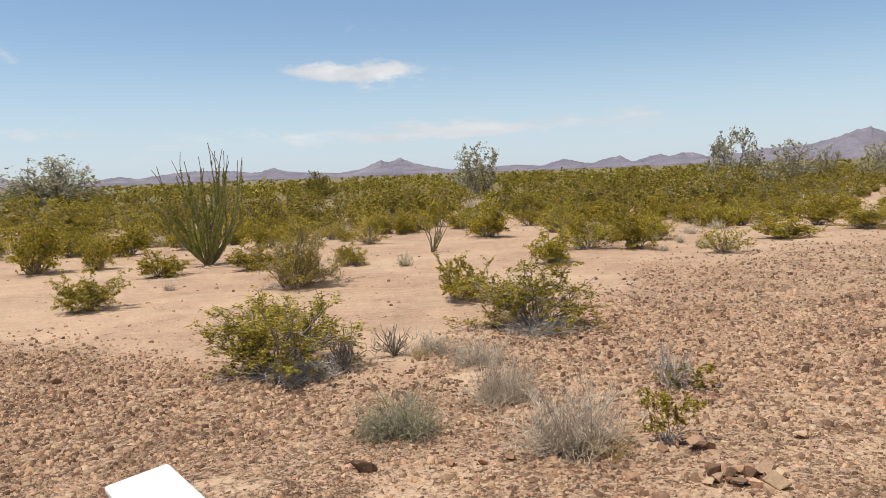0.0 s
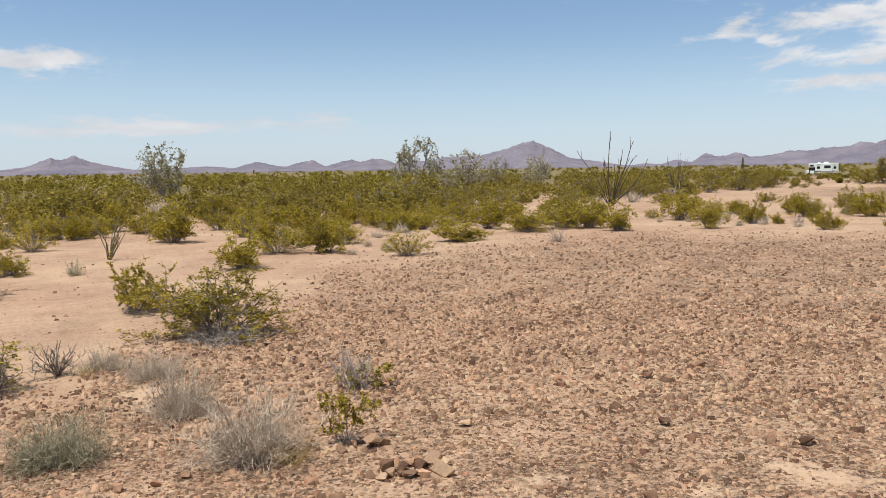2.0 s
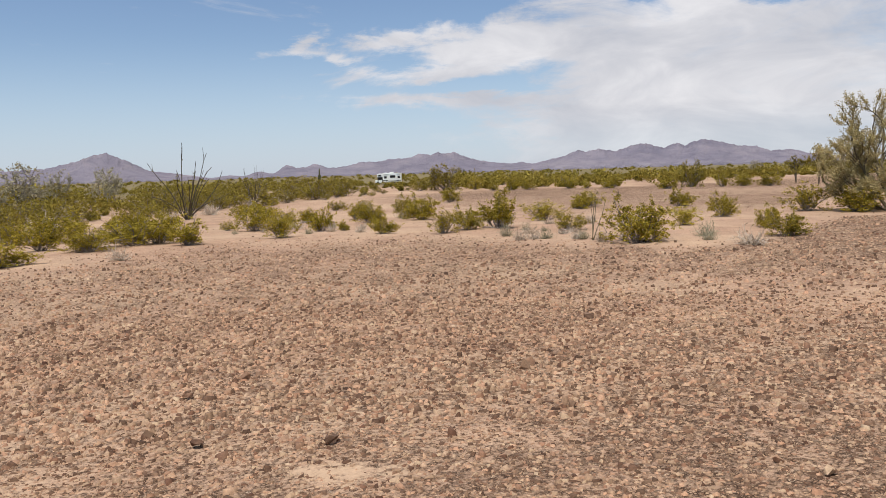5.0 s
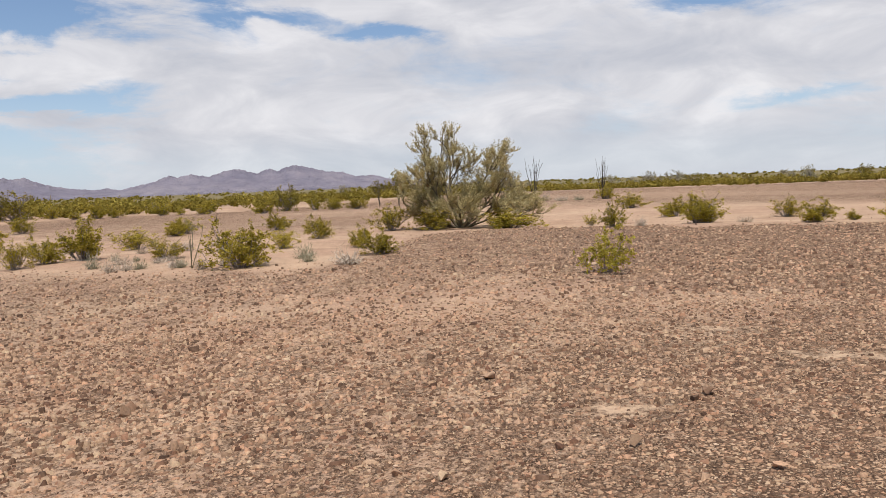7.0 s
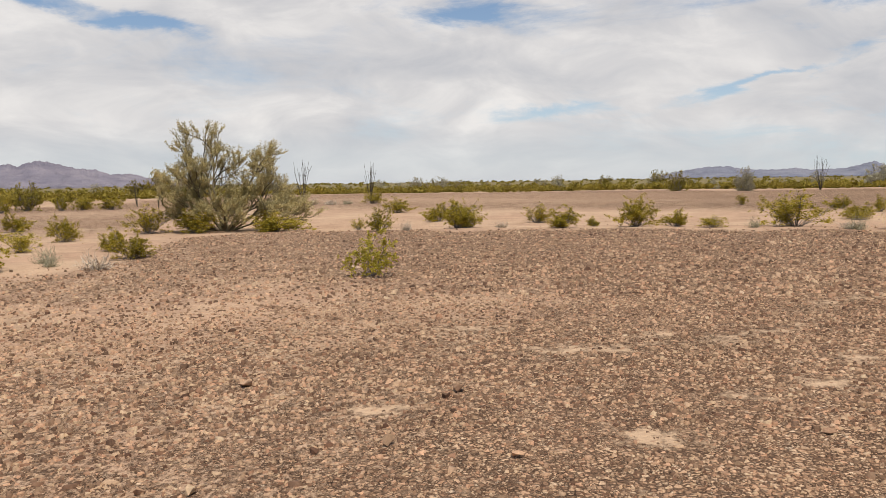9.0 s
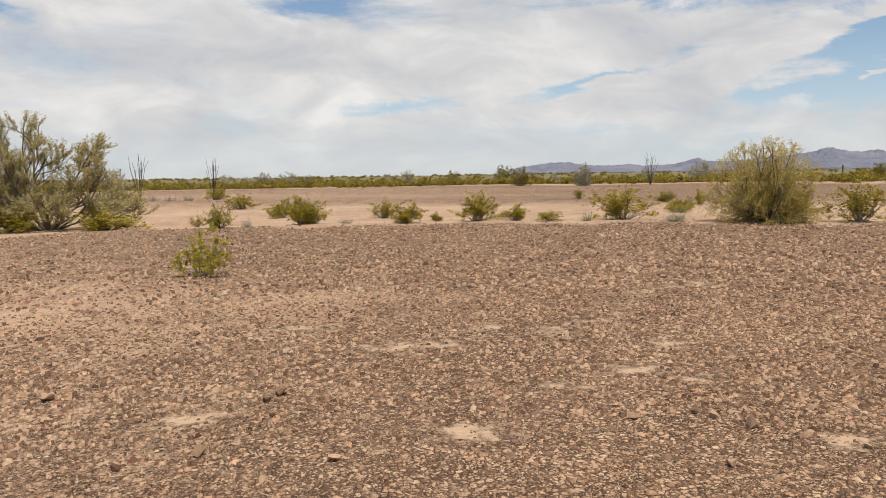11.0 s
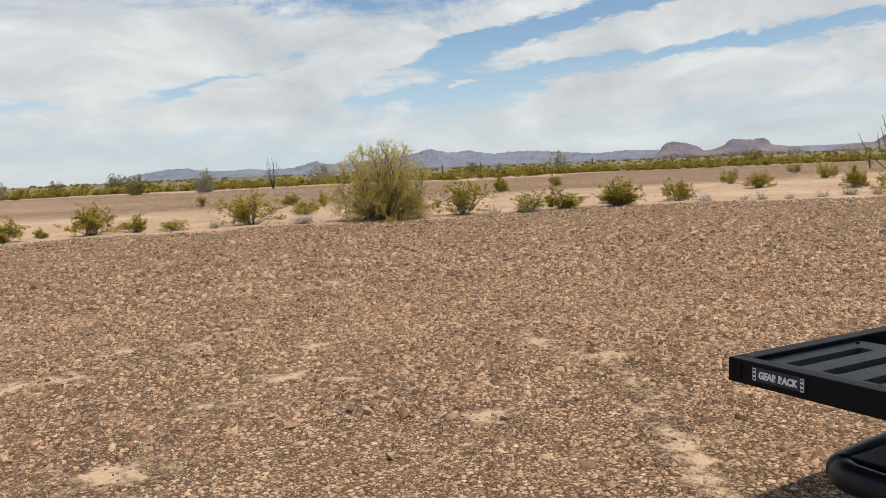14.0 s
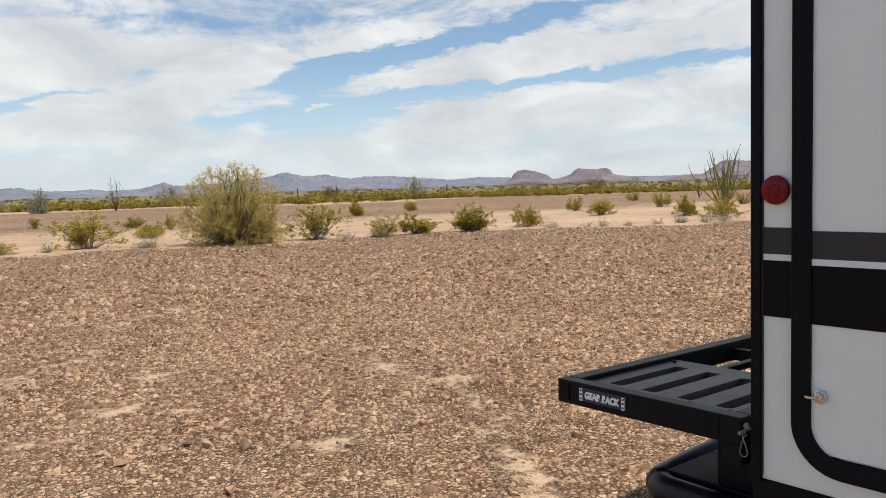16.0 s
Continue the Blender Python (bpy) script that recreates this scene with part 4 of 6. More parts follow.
    groups, kinds_of = [], []
    for which, wanted in enumerate(("foliage", "branchwork")):
        for plant, m in rest:
            me = [c for c in plant.children if c.name.startswith(wanted)][0].data
            V = np.empty(len(me.vertices) * 3, dtype=np.float32)
            me.vertices.foreach_get("co", V)
            F = np.empty(len(me.loops), dtype=np.int32)
            me.loops.foreach_get("vertex_index", F)
            turn = np.array(m)
            corners = 4 if which else 3
            groups.append((V.reshape(-1, 3) @ turn[:3, :3].T + turn[:3, 3], F.reshape(-1, corners)))
            kinds_of += [which] * (len(F) // corners)
    me = mesh_of("thick_scrub", groups)
    me.materials.append(SCRUB_LEAF)
    me.materials.append(TWIG)
    me.polygons.foreach_set("material_index", np.array(kinds_of, dtype=np.int32))
    tagged(piece("thick_scrub", me, None), "dense olive-green creosote scrub behind the first bushes", "scrub", kind="stuff")


def build_far_scrub():
    """The brush beyond, out to the foot of the mountains."""
    rng = np.random.default_rng(23)
    for name, count, lo, hi, twigs, leaf, tall in (("scrub", 1100, 1.1, 3.4, 240, 0.13, 1.05), ("far_scrub", 2600, 2.4, 45.0, 60, 0.30, 1.15), ("edge_scrub", 620, 1.0, 1.5, 200, 0.17, 1.15)):
        az = rng.uniform(52 if name == "edge_scrub" else -36, 172, count)
        start = np.interp(az, SCRUB_AT, SCRUB_IS)
        mult = lo * (hi / lo) ** rng.uniform(size=count)
        mult = np.where(az > 47, 1.0 + (mult - lo) * 0.8, mult)
        r = start * mult
        x, y = r * np.sin(np.radians(az)), r * np.cos(np.radians(az))
        z = land(x, y)
        hides = (np.abs(az - 47.2) < 2.0) & (r < 213) & (r > 70)
        h = tall * np.where(hides, 0.3, 1.0) * rng.uniform(0.3, 1.25, count) ** 1.2 * np.where(az > 60, 0.85, 1.0) * (1 + 0.0015 * r)
        w = h * rng.uniform(1.2, 2.4, count)
        # crowns: bunches of leaves on a shell that is thicker on top, open below
        d = rng.normal(size=(count, twigs, 3))
        d = unit(d) * rng.uniform(0.45, 1.0, size=(count, twigs, 1)) * (1 + 0.25 * rng.normal(size=(count, twigs, 1)))
        C = np.stack([x, y, z], axis=-1)[:, None] + d * np.stack([w / 2, w / 2, h * 0.45], axis=-1)[:, None] + np.array([0, 0, 1.0]) * (0.52 * h)[:, None, None]
        C = C.reshape(-1, 3)
        grow_with = np.repeat(1 + 0.004 * r, twigs)[:, None]
        V, F = flakes(rng, C, leaf, leaf * 0.7, None, 0.2)
        V = (V.reshape(-1, 3, 3) - C[:, None]) * grow_with[:, None] + C[:, None]
        stem = rng.normal(size=(count, 5, 3)) * np.array([0.5, 0.5, 0.0]) + np.array([0, 0, 1.0])
        base = np.repeat(np.stack([x, y, z - 0.05], axis=-1), 5, axis=0)
        S = grow(rng, base, stem.reshape(-1, 3), np.repeat(h * 0.75, 5), 3, 0.15, 0.0)
        me = mesh_of(name, [(V.reshape(-1, 3), F), blades(rng, S, taper(S, 0.035, 0.015))])
        tagged(piece(name, me, SCRUB_LEAF), "olive-green creosote scrub covering the plain", "scrub", kind="stuff")


def dry_tuft(seed, strands, blade, mat, reach=0.62, straw=0):
    """A loose dome of brittle dry stems that fork and tangle towards their ends."""
    rng = np.random.default_rng(seed)
    fine = blade < 0.006
    turn = rng.uniform(0, 2 * np.pi, strands)
    tilt = np.arccos(rng.uniform(0.0, 1.0, strands) ** 1.25)
    way = np.stack([np.cos(turn) * np.sin(tilt), np.sin(turn) * np.sin(tilt), np.cos(tilt) * 1.1], axis=-1)
    start = np.stack([np.cos(turn), np.sin(turn), np.zeros(strands)], axis=-1) * rng.uniform(0, 0.14, size=(strands, 1))
    S = grow(rng, start, way, rng.uniform(0.35, 1.0, strands) * reach, 7, 0.40, 0.0)
    f, w = fork(rng, S, 5 if fine else 2, 0.2, 1.0, 1.0, 0.1)
    B = grow(rng, f, w, rng.uniform(0.06, 0.26, len(f)) * reach, 5, 0.34, 0.03)
    f, w = fork(rng, B, 2 if fine else 1, 0.3, 1.0, 1.0, 0.1)
    E = grow(rng, f, w, rng.uniform(0.04, 0.12, len(f)) * reach, 3, 0.3, 0.03)
    S[..., 2], B[..., 2], E[..., 2] = np.abs(S[..., 2]), np.abs(B[..., 2]), np.abs(E[..., 2])
    S, B, E = to_unit(S, B, E, quantile=0.985)
    thing = new("dry_tuft")
    wood = tubes(rng, S, taper(S, blade, blade * 0.45), 3) if fine else blades(rng, S, taper(S, blade, blade * 0.4))
    piece("branchwork", mesh_of("branchwork", [wood, blades(rng, B, taper(B, blade * 0.7, blade * 0.35)), blades(rng, E, taper(E, blade * 0.45, blade * 0.25))]), mat, thing)
    if straw:
        turn = rng.uniform(0, 2 * np.pi, straw)
        d = np.stack([np.cos(turn) * 0.5, np.sin(turn) * 0.5, np.ones(straw)], axis=-1)
        G = grow(rng, np.array([[0.12, -0.30, 0.0]]) + 0.05 * rng.normal(size=(straw, 3)) * np.array([1, 1, 0]), d, rng.uniform(0.2, 0.5, straw), 5, 0.12, -0.05)
        G[..., 2] = np.abs(G[..., 2])
        piece("grass_clump", mesh_of("grass_clump", [blades(rng, G, taper(G, blade * 0.9, blade * 0.2))]), STRAW, thing, "golden dry grass blades")
    return thing


def build_tufts():
    rng = np.random.default_rng(31)
    words = ("large silver-grey dry shrub with golden grass at its foot", "grey-green dry shrub with fine stems on gravel", "rounded grey dry shrub among stones",
             "pale grey dry shrub on a stony slope", "small pale dry shrub beside dead twigs")
    for i, (x, y, w, h) in enumerate(NEAR_TUFTS):
        tuft = dry_tuft(300 + i, 250 if i < 3 else 180, 0.0036, SAGE_BLADE if i == 1 else TUFT_BLADE, straw=70 if i in (0, 4) else 0)
        set_plant(tuft, x, y, w * 1.42, h * 1.08, 70 * i + 20)
        tagged(tuft, words[i], "shrub", "dry grey shrubs")
    kinds = [dry_tuft(320, 90, 0.010, TUFT_BLADE), dry_tuft(321, 90, 0.010, SAGE_BLADE), dry_tuft(322, 90, 0.011, TUFT_BLADE)]
    for i, (x, y, w, h) in enumerate(FAR_TUFTS + FAR_TUFTS_B):
        m = plant_pose(x, y, w * 1.05, h * 1.1, rng.uniform(0, 360))
        tuft = kinds[i] if i < 3 else copy_plant(kinds[i % 3], m)
        tuft.matrix_basis = m
        tagged(tuft, "low grey dry shrub on pale sand", "shrub", "low dry shrubs")
    for i in range(105):
        az = rng.uniform(-33, 42)
        r = float(np.interp(az, SCRUB_AT, SCRUB_IS)) * rng.uniform(0.85, 1.9)
        h = rng.uniform(0.4, 1.0)
        tuft = copy_plant(kinds[i % 3], plant_pose(r * math.sin(radians(az)), r * math.cos(radians(az)), h * rng.uniform(1.5, 2.6), h, rng.uniform(0, 360)))
        tagged(tuft, "pale grey dead shrub among green scrub", "shrub", "low dry shrubs")
    for i in range(60):
        az = rng.uniform(14, 70)
        r = float(np.interp(az, EDGE_AT, EDGE_IS)) * rng.uniform(1.06, 1.6)
        h = rng.uniform(0.14, 0.36)
        tuft = copy_plant(kinds[i % 3], plant_pose(r * math.sin(radians(az)), r * math.cos(radians(az)), h * rng.uniform(1.4, 2.6), h, rng.uniform(0, 360)))
        tagged(tuft, "small grey dry shrub in the sandy wash", "shrub", "low dry shrubs")
    for i, (x, y, w, h) in enumerate(DEAD_TWIGS):
        r2 = np.random.default_rng(340 + i)
        k = 30
        turn = r2.uniform(0, 2 * np.pi, k)
        S = grow(r2, np.zeros((k, 3)), np.stack([np.cos(turn), np.sin(turn), r2.uniform(0.5, 1.8, k)], axis=-1), r2.uniform(0.4, 0.8, k), 6, 0.22, 0.03)
        b, w2 = fork(r2, S, 5, 0.25, 1.0, 0.6)
        B = grow(r2, b, w2, r2.uniform(0.1, 0.28, len(b)), 4, 0.28, 0.02)
        t, w3 = fork(r2, B, 3, 0.3, 1.0, 0.7)
        T = grow(r2, t, w3, r2.uniform(0.05, 0.12, len(t)), 3, 0.3, 0.0)
        S, B, T = to_unit(S, B, T)
        me = mesh_of("dead_shrub", [tubes(r2, S, taper(S, 0.014, 0.006), 4), tubes(r2, B, taper(B, 0.007, 0.003), 3), blades(r2, T, taper(T, 0.004, 0.002))])
        shrub = piece("dead_shrub", me, SILVER_TWIG if i == 2 else TWIG)
        set_plant(shrub, x, y, w * 1.3, h, 50 * i)
        tagged(shrub, "bare dead shrub with brittle grey twigs", "shrub", "dead shrubs")
    for i, (x, y, w, h) in enumerate(SPRIGS):
        sprig = creosote(350 + i, 11, 6, 4, 11, 0.05, low_twigs=60, near=True, low=0.3, bare=0.45)
        set_plant(sprig, x, y, w, h, 130 * i)
        tagged(sprig, "sparse creosote seedling with few leaves among stones", "bush", "creosote seedlings")


def ocotillo(seed, wands, leafy, spread=0.42, bare_top=0.55, thick=0.012, rise=0.07, bark=None):
    """A fan of long thorny wands from one short crown."""
    rng = np.random.default_rng(seed)
    turn = rng.uniform(0, 2 * np.pi, wands)
    lean = rng.uniform(0.08, 1.0, wands) ** 0.8 * spread * (3.9 if rise > 0.05 else 1.9)
    way = np.stack([np.cos(turn) * lean, np.sin(turn) * lean, np.ones(wands)], axis=-1)
    start = np.stack([np.cos(turn), np.sin(turn), np.zeros(wands)], axis=-1) * rng.uniform(0.01, 0.035, size=(wands, 1))
    S = grow(rng, start, way, rng.uniform(0.6, 1.02, wands), 10, 0.12 if rise > 0.05 else 0.13, rise)
    b, w = fork(rng, S, 1, 0.55, 0.9, 0.35, 0.2)
    few = rng.uniform(size=len(b)) < 0.6
    B = grow(rng, b[few], w[few], rng.uniform(0.08, 0.22, int(few.sum())), 4, 0.12, 0.05)
    C, along = scatter_on(rng, S, leafy, 0.12, bare_top, 0.006)
    S, B, C = to_unit(S, B, C, quantile=0.96)
    thing = new("ocotillo")
    stem_of = np.arange(wands)[few]
    for i in range(wands):
        own = [tubes(rng, S[i:i + 1], taper(S[i:i + 1], thick, thick * 0.4), 5)]
        mine = B[stem_of == i]
        if len(mine):
            own.append(tubes(rng, mine, taper(mine, thick * 0.5, thick * 0.3), 4))
        piece("wand", mesh_of("wand", own), bark or OCOTILLO_BARK, thing)
    if leafy > 1:
        piece("foliage", mesh_of("foliage", [leaves(rng, C, 0.028, 0.014, along, 0.4)]), OCOTILLO_LEAF, thing, "short green leaves hugging the wands")
    return thing


def build_ocotillos():
    for i, (x, y, w, h) in enumerate(OCOTILLOS):
        plant = ocotillo(400 + i, (44, 17, 14, 12, 14, 8, 8, 12, 26, 10)[i], 190 if i in (0, 8) else (14 if i == 1 else 1), bare_top=0.86, thick=(0.0095, 0.0085, 0.010, 0.016, 0.016, 0.016, 0.016, 0.014, 0.0115, 0.016)[i], bark=None if i in (0, 8) else DARK_WAND, rise=0.10 if i in (0, 8) else 0.02, spread=0.42 if i in (0, 8) else (0.8 if i == 1 else (0.34 if i > 2 else 0.5)))
        set_plant(plant, x, y, w, h, 37 * i)
        tagged(plant, "tall green ocotillo with many thorny wands on sand" if i == 0 else ("leafy ocotillo with spreading wands at the edge of the flat" if i == 8 else "bare grey ocotillo standing in desert scrub"), "ocotillo", "ocotillos")
    for i, (x, y, w, h) in enumerate(SMALL_OCOTILLOS):
        plant = ocotillo(430 + i, 14 if i == 0 else 4, 20, spread=0.3, thick=0.016 if i == 0 else 0.03)
        set_plant(plant, x, y, w, h, 20)
        tagged(plant, "young grey-green ocotillo beside a creosote bush", "ocotillo", "ocotillos")


def desert_tree(name, seed, trunks, limbs, boughs, twigs, leaves_each, leaf, leaf_mat, bark_mat, open_form=0.6, low=0.25, up=0.05, plume=0.0, fine=True, spread=0.55, stems=(), dome=0.0, low_tilt=0.05, girth=1.0):
    """A low many-stemmed tree with a ragged, airy crown; stems may give each stem's lean along x, along y and length."""
    rng = np.random.default_rng(seed)
    turn = np.arange(trunks) * 2 * np.pi / trunks + rng.uniform(-0.5, 0.5, trunks)
    lean = rng.uniform(0.2, 1.0, trunks) * open_form
    way = np.stack([np.cos(turn) * lean, np.sin(turn) * lean, np.ones(trunks)], axis=-1)
    long = rng.uniform(0.45, 0.85, trunks)
    if dome:
        tilt = np.arccos(rng.uniform(low_tilt, 1.0, trunks))
        lumps = (0.72 + 0.14 * np.sin(3 * turn + seed) + rng.uniform(-0.16, 0.16, trunks))[:, None]
        way = np.stack([0.5 * np.cos(turn) * np.sin(tilt), 0.5 * np.sin(turn) * np.sin(tilt), np.cos(tilt)], axis=-1) * lumps
        long = np.linalg.norm(way, axis=-1)
    if stems:
        way = np.array([(a, b, 1.0) for a, b, c in stems])
        long = np.array([c for a, b, c in stems])
    start = np.stack([np.cos(turn), np.sin(turn), np.full(trunks, -0.6)], axis=-1) * 0.03
    A = grow(rng, start, way, long, 8, 0.10 if stems else 0.13, up)
    s, w = fork(rng, A, limbs, low, 1.0, spread, 0.15)
    B = grow(rng, s, w, rng.uniform(0.6, 1.3, len(s)) * np.repeat(long, limbs) * 0.42, 7, 0.16, up)
    s, w = fork(rng, B, boughs, 0.25, 1.0, 0.5, 0.12)
    C = grow(rng, s, w, rng.uniform(0.08, 0.18, len(s)), 5, 0.16, up + plume)
    s, w = fork(rng, C, twigs, 0.2, 1.0, 0.36, 0.15 + plume)
    D = grow(rng, s, w, rng.uniform(0.04, 0.10, len(s)), 4 if fine else 2, 0.12, up + plume)
    L, _ = scatter_on(rng, D, leaves_each, 0.1, 1.1, 0.007)
    A, B, C, D, L = to_unit(A, B, C, D, L, quantile=0.965, top=0.955 if dome else 0.9985)
    if dome:
        out = lambda rows, far: ((rows[..., 0] ** 2 + rows[..., 1] ** 2) / 0.29 + np.maximum(rows[..., 2], 0) ** 2 / 1.02).max(axis=-1) < far
        A, B = A[out(A, 1.0)], B[out(B, 1.0)]
        C, D, L = C[out(C, 1.05)], D[out(D, 1.05)], L[out(L[:, None], 1.05)]
    for rows in (A, B, C, D, L):
        rows[..., 2] = np.maximum(rows[..., 2], -0.02)
    thing = new(name)
    piece("trunk", mesh_of("trunk", [tubes(rng, A, taper(A, 0.011 * girth, 0.0035 * girth), 7)], True), bark_mat, thing, "several leaning greenish-brown stems")
    wood = piece("branchwork", mesh_of("branchwork", [tubes(rng, B, taper(B, 0.005 * girth, 0.002 * girth), 5 if fine else 3), tubes(rng, C, taper(C, 0.0020, 0.0010), 3) if fine else blades(rng, C, taper(C, 0.004, 0.002))]), bark_mat, thing)
    tagged(wood, "fine grey-brown branches", kind="stuff")
    piece("crown", mesh_of("crown", [blades(rng, D, taper(D, 0.0016, 0.0008)), (leaves if fine else flakes)(rng, L, leaf, leaf * (0.42 if fine else 0.6), None, 0.5)]), leaf_mat, thing, "airy crown of fine twigs and tiny leaves")
    return thing


def build_trees():
    stems = ((0.0, 0.25, 0.96), (0.1, 0.15, 0.90), (-0.1, 0.38, 0.86), (0.1, 0.85, 0.74), (0.2, 1.3, 0.68), (-0.3, 2.0, 0.6), (0.1, -0.55, 0.84),
             (0.2, -0.75, 0.87), (0.3, -1.0, 0.84), (-0.1, -1.3, 0.76), (-0.2, -2.0, 0.6), (0.9, 0.2, 0.45), (-0.9, -0.1, 0.45))
    tree = desert_tree("palo_verde_tree", 538, 13, 8, 8, 9, 12, 0.0118, PALO_LEAF, PALO_BARK, 0.9, 0.30, 0.03, 0.08, spread=0.66, stems=stems, girth=0.95)
    set_plant(tree, *PALO_VERDES[0], 0)
    tagged(tree, "airy grey-green palo verde tree on the edge of the pavement", "tree", "palo verde trees")
    tree = desert_tree("palo_verde_tree", 509, 56, 5, 5, 6, 6, 0.014, GOLD_PALO_LEAF, PALO_BARK, 1.0, 0.2, 0.0, spread=1.0, dome=1.0, low_tilt=0.0, girth=0.7)
    x, y, w, h = PALO_VERDES[1]
    set_plant(tree, x, y, w * 1.36, h * 0.95, 0)
    tagged(tree, "bushy yellow-green palo verde tree leafy to the ground", "tree", "palo verde trees")
    rng = np.random.default_rng(52)
    kinds = [desert_tree("ironwood_tree", 520 + i, 10 + i, 5, 5, 4, 3, 0.036, TREE_LEAF, TWIG, 0.95, 0.35, 0.03, fine=False, spread=0.85, dome=1.0, low_tilt=0.22) for i in range(3)]
    kinds += [desert_tree("ironwood_tree", 530 + i, 26 if i == 0 else 18, 5, 4, 4, 4, 0.038 if i else 0.03, TREE_LEAF if i == 0 else SCRUB_LEAF, TWIG, 1.1, 0.1, 0.0, fine=False, spread=0.8, dome=1.0, low_tilt=0.0) for i in range(3)]
    order = [3, 4, 0, 1, 2, 0, 1, 5, 4, 5, 3]
    rows = [(x, y, w * 1.14, h) for x, y, w, h in TREES]
    # a loose row of low trees along the far edge of the flat
    for az in np.arange(72, 172, 1.7):
        a = az + rng.uniform(-1, 1)
        r = float(np.interp(a, SCRUB_AT, SCRUB_IS)) * rng.uniform(1.1, 2.0)
        h = (1.3 + 2.0 * rng.uniform() ** 1.7) * (1 + 0.002 * r)
        rows.append((r * math.sin(radians(a)), r * math.cos(radians(a)), h * rng.uniform(1.1, 2.2), h))
    used = set()
    for i, (x, y, w, h) in enumerate(rows):
        m = plant_pose(x, y, w, h, rng.uniform(0, 360))
        k = order[i] if i < len(order) else int(rng.integers(6))
        tree = copy_plant(kinds[k], m) if k in used else kinds[k]
        used.add(k)
        tree.matrix_basis = m
        tagged(tree, "grey-green desert tree rising above the scrub", "tree", "desert trees")


def build_cactus():
    """Tall ribbed cacti and a bare post, far out on the plain."""
    def ribbed(bm_rows, sides=16):
        V, F = [], []
        for px, py, pz, rad in bm_rows:
            for j in range(sides):
                a = 2 * math.pi * j / sides
                rr = rad * (1.0 if j % 2 else 0.82)
                V.append((px + rr * math.cos(a), py + rr * math.sin(a), pz))
        for i in range(len(bm_rows) - 1):
            for j in range(sides):
                F.append((i * sides + j, i * sides + (j + 1) % sides, (i + 1) * sides + (j + 1) % sides, (i + 1) * sides + j))
        return np.array(V), np.array(F)
    for az, r, h, arms in ((42.3, 170, 3.9, 1), (52.5, 190, 3.2, 0), (132.5, 230, 4.0, 0), (135.2, 230, 4.2, 0), (143.0, 200, 3.6, 0)):
        x, y = r * math.sin(radians(az)), r * math.cos(radians(az))
        thing = new("saguaro_cactus")
        thing.matrix_basis = pose(x, y, float(land(x, y)), 0, 0, 30)
        rows = [(0, 0, h * k, 0.17 * (1 if k < 0.9 else 1 - 5 * (k - 0.9) ** 1.0 * 1.5)) for k in (0, 0.3, 0.6, 0.85, 0.92, 0.97, 1.0)]
        piece("stem", mesh_of("stem", [ribbed(rows)]), CACTUS_SKIN, thing)
        for k in range(arms * 2):
            s = 1 if k else -1
            arm = [(s * 0.12, 0, h * 0.40, 0.11), (s * 0.55, 0, h * 0.42, 0.12), (s * 0.72, 0, h * 0.48, 0.12), (s * 0.75, 0, h * 0.62, 0.11), (s * 0.74, 0, h * 0.66, 0.04)]
            piece("arm", mesh_of("arm", [ribbed(arm)]), CACTUS_SKIN, thing)
        tagged(thing, "tall dark saguaro cactus above distant scrub", "cactus", "saguaro cacti")


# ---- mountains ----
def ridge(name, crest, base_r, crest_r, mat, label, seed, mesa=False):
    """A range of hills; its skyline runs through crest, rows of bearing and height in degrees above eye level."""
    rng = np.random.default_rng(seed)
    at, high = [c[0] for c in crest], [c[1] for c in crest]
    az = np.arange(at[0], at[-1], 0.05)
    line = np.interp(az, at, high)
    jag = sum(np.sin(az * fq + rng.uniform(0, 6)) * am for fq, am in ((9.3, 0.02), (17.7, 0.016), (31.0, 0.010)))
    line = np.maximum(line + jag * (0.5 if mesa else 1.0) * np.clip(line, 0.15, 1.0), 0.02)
    steps = np.concatenate([np.linspace(0, 1, 19), [1.05, 1.15, 1.3]])
    A, K = np.meshgrid(np.radians(az), steps)
    body = np.convolve(np.pad(line, 24, mode="edge"), np.ones(49) / 49, mode="valid")
    H = body + (line - body) * np.clip(K, 0, 1) ** 4
    deg = np.degrees(A)
    gully = sum(np.abs(np.sin(deg * fq + ph + sl * K + 0.8 * np.sin(deg * fq * 0.37 + ph))) * am for fq, ph, sl, am in ((1.6, 0.4, 3.0, 0.42), (2.9, 1.9, -5.6, 0.32), (5.3, 0.7, 6.6, 0.20), (9.0, 2.1, -8.2, 0.12)))
    rise = np.clip(K, 0, 1)
    shape = (rise ** (0.6 if mesa else 0.95)) * (1 - 0.5 * gully * rise * (1 - rise) * 2.4)
    shape = np.where(K > 1, 1 - (K - 1) * 1.8, shape)
    R = base_r + (crest_r - base_r) * K - (crest_r - base_r) * 0.35 * gully * rise * (1 - rise) * 2
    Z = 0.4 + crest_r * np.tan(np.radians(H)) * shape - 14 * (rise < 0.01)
    x, y = R * np.sin(A), R * np.cos(A)
    rows, cols = x.shape
    idx = np.arange(rows * cols).reshape(rows, cols)
    F = np.stack([idx[:-1, :-1], idx[1:, :-1], idx[1:, 1:], idx[:-1, 1:]], axis=-1).reshape(-1, 4)
    me = mesh_of(name, [(np.stack([x, y, Z], axis=-1), F)], smooth=not mesa)
    tagged(piece(name, me, mat), label, "mountains", kind="structure")


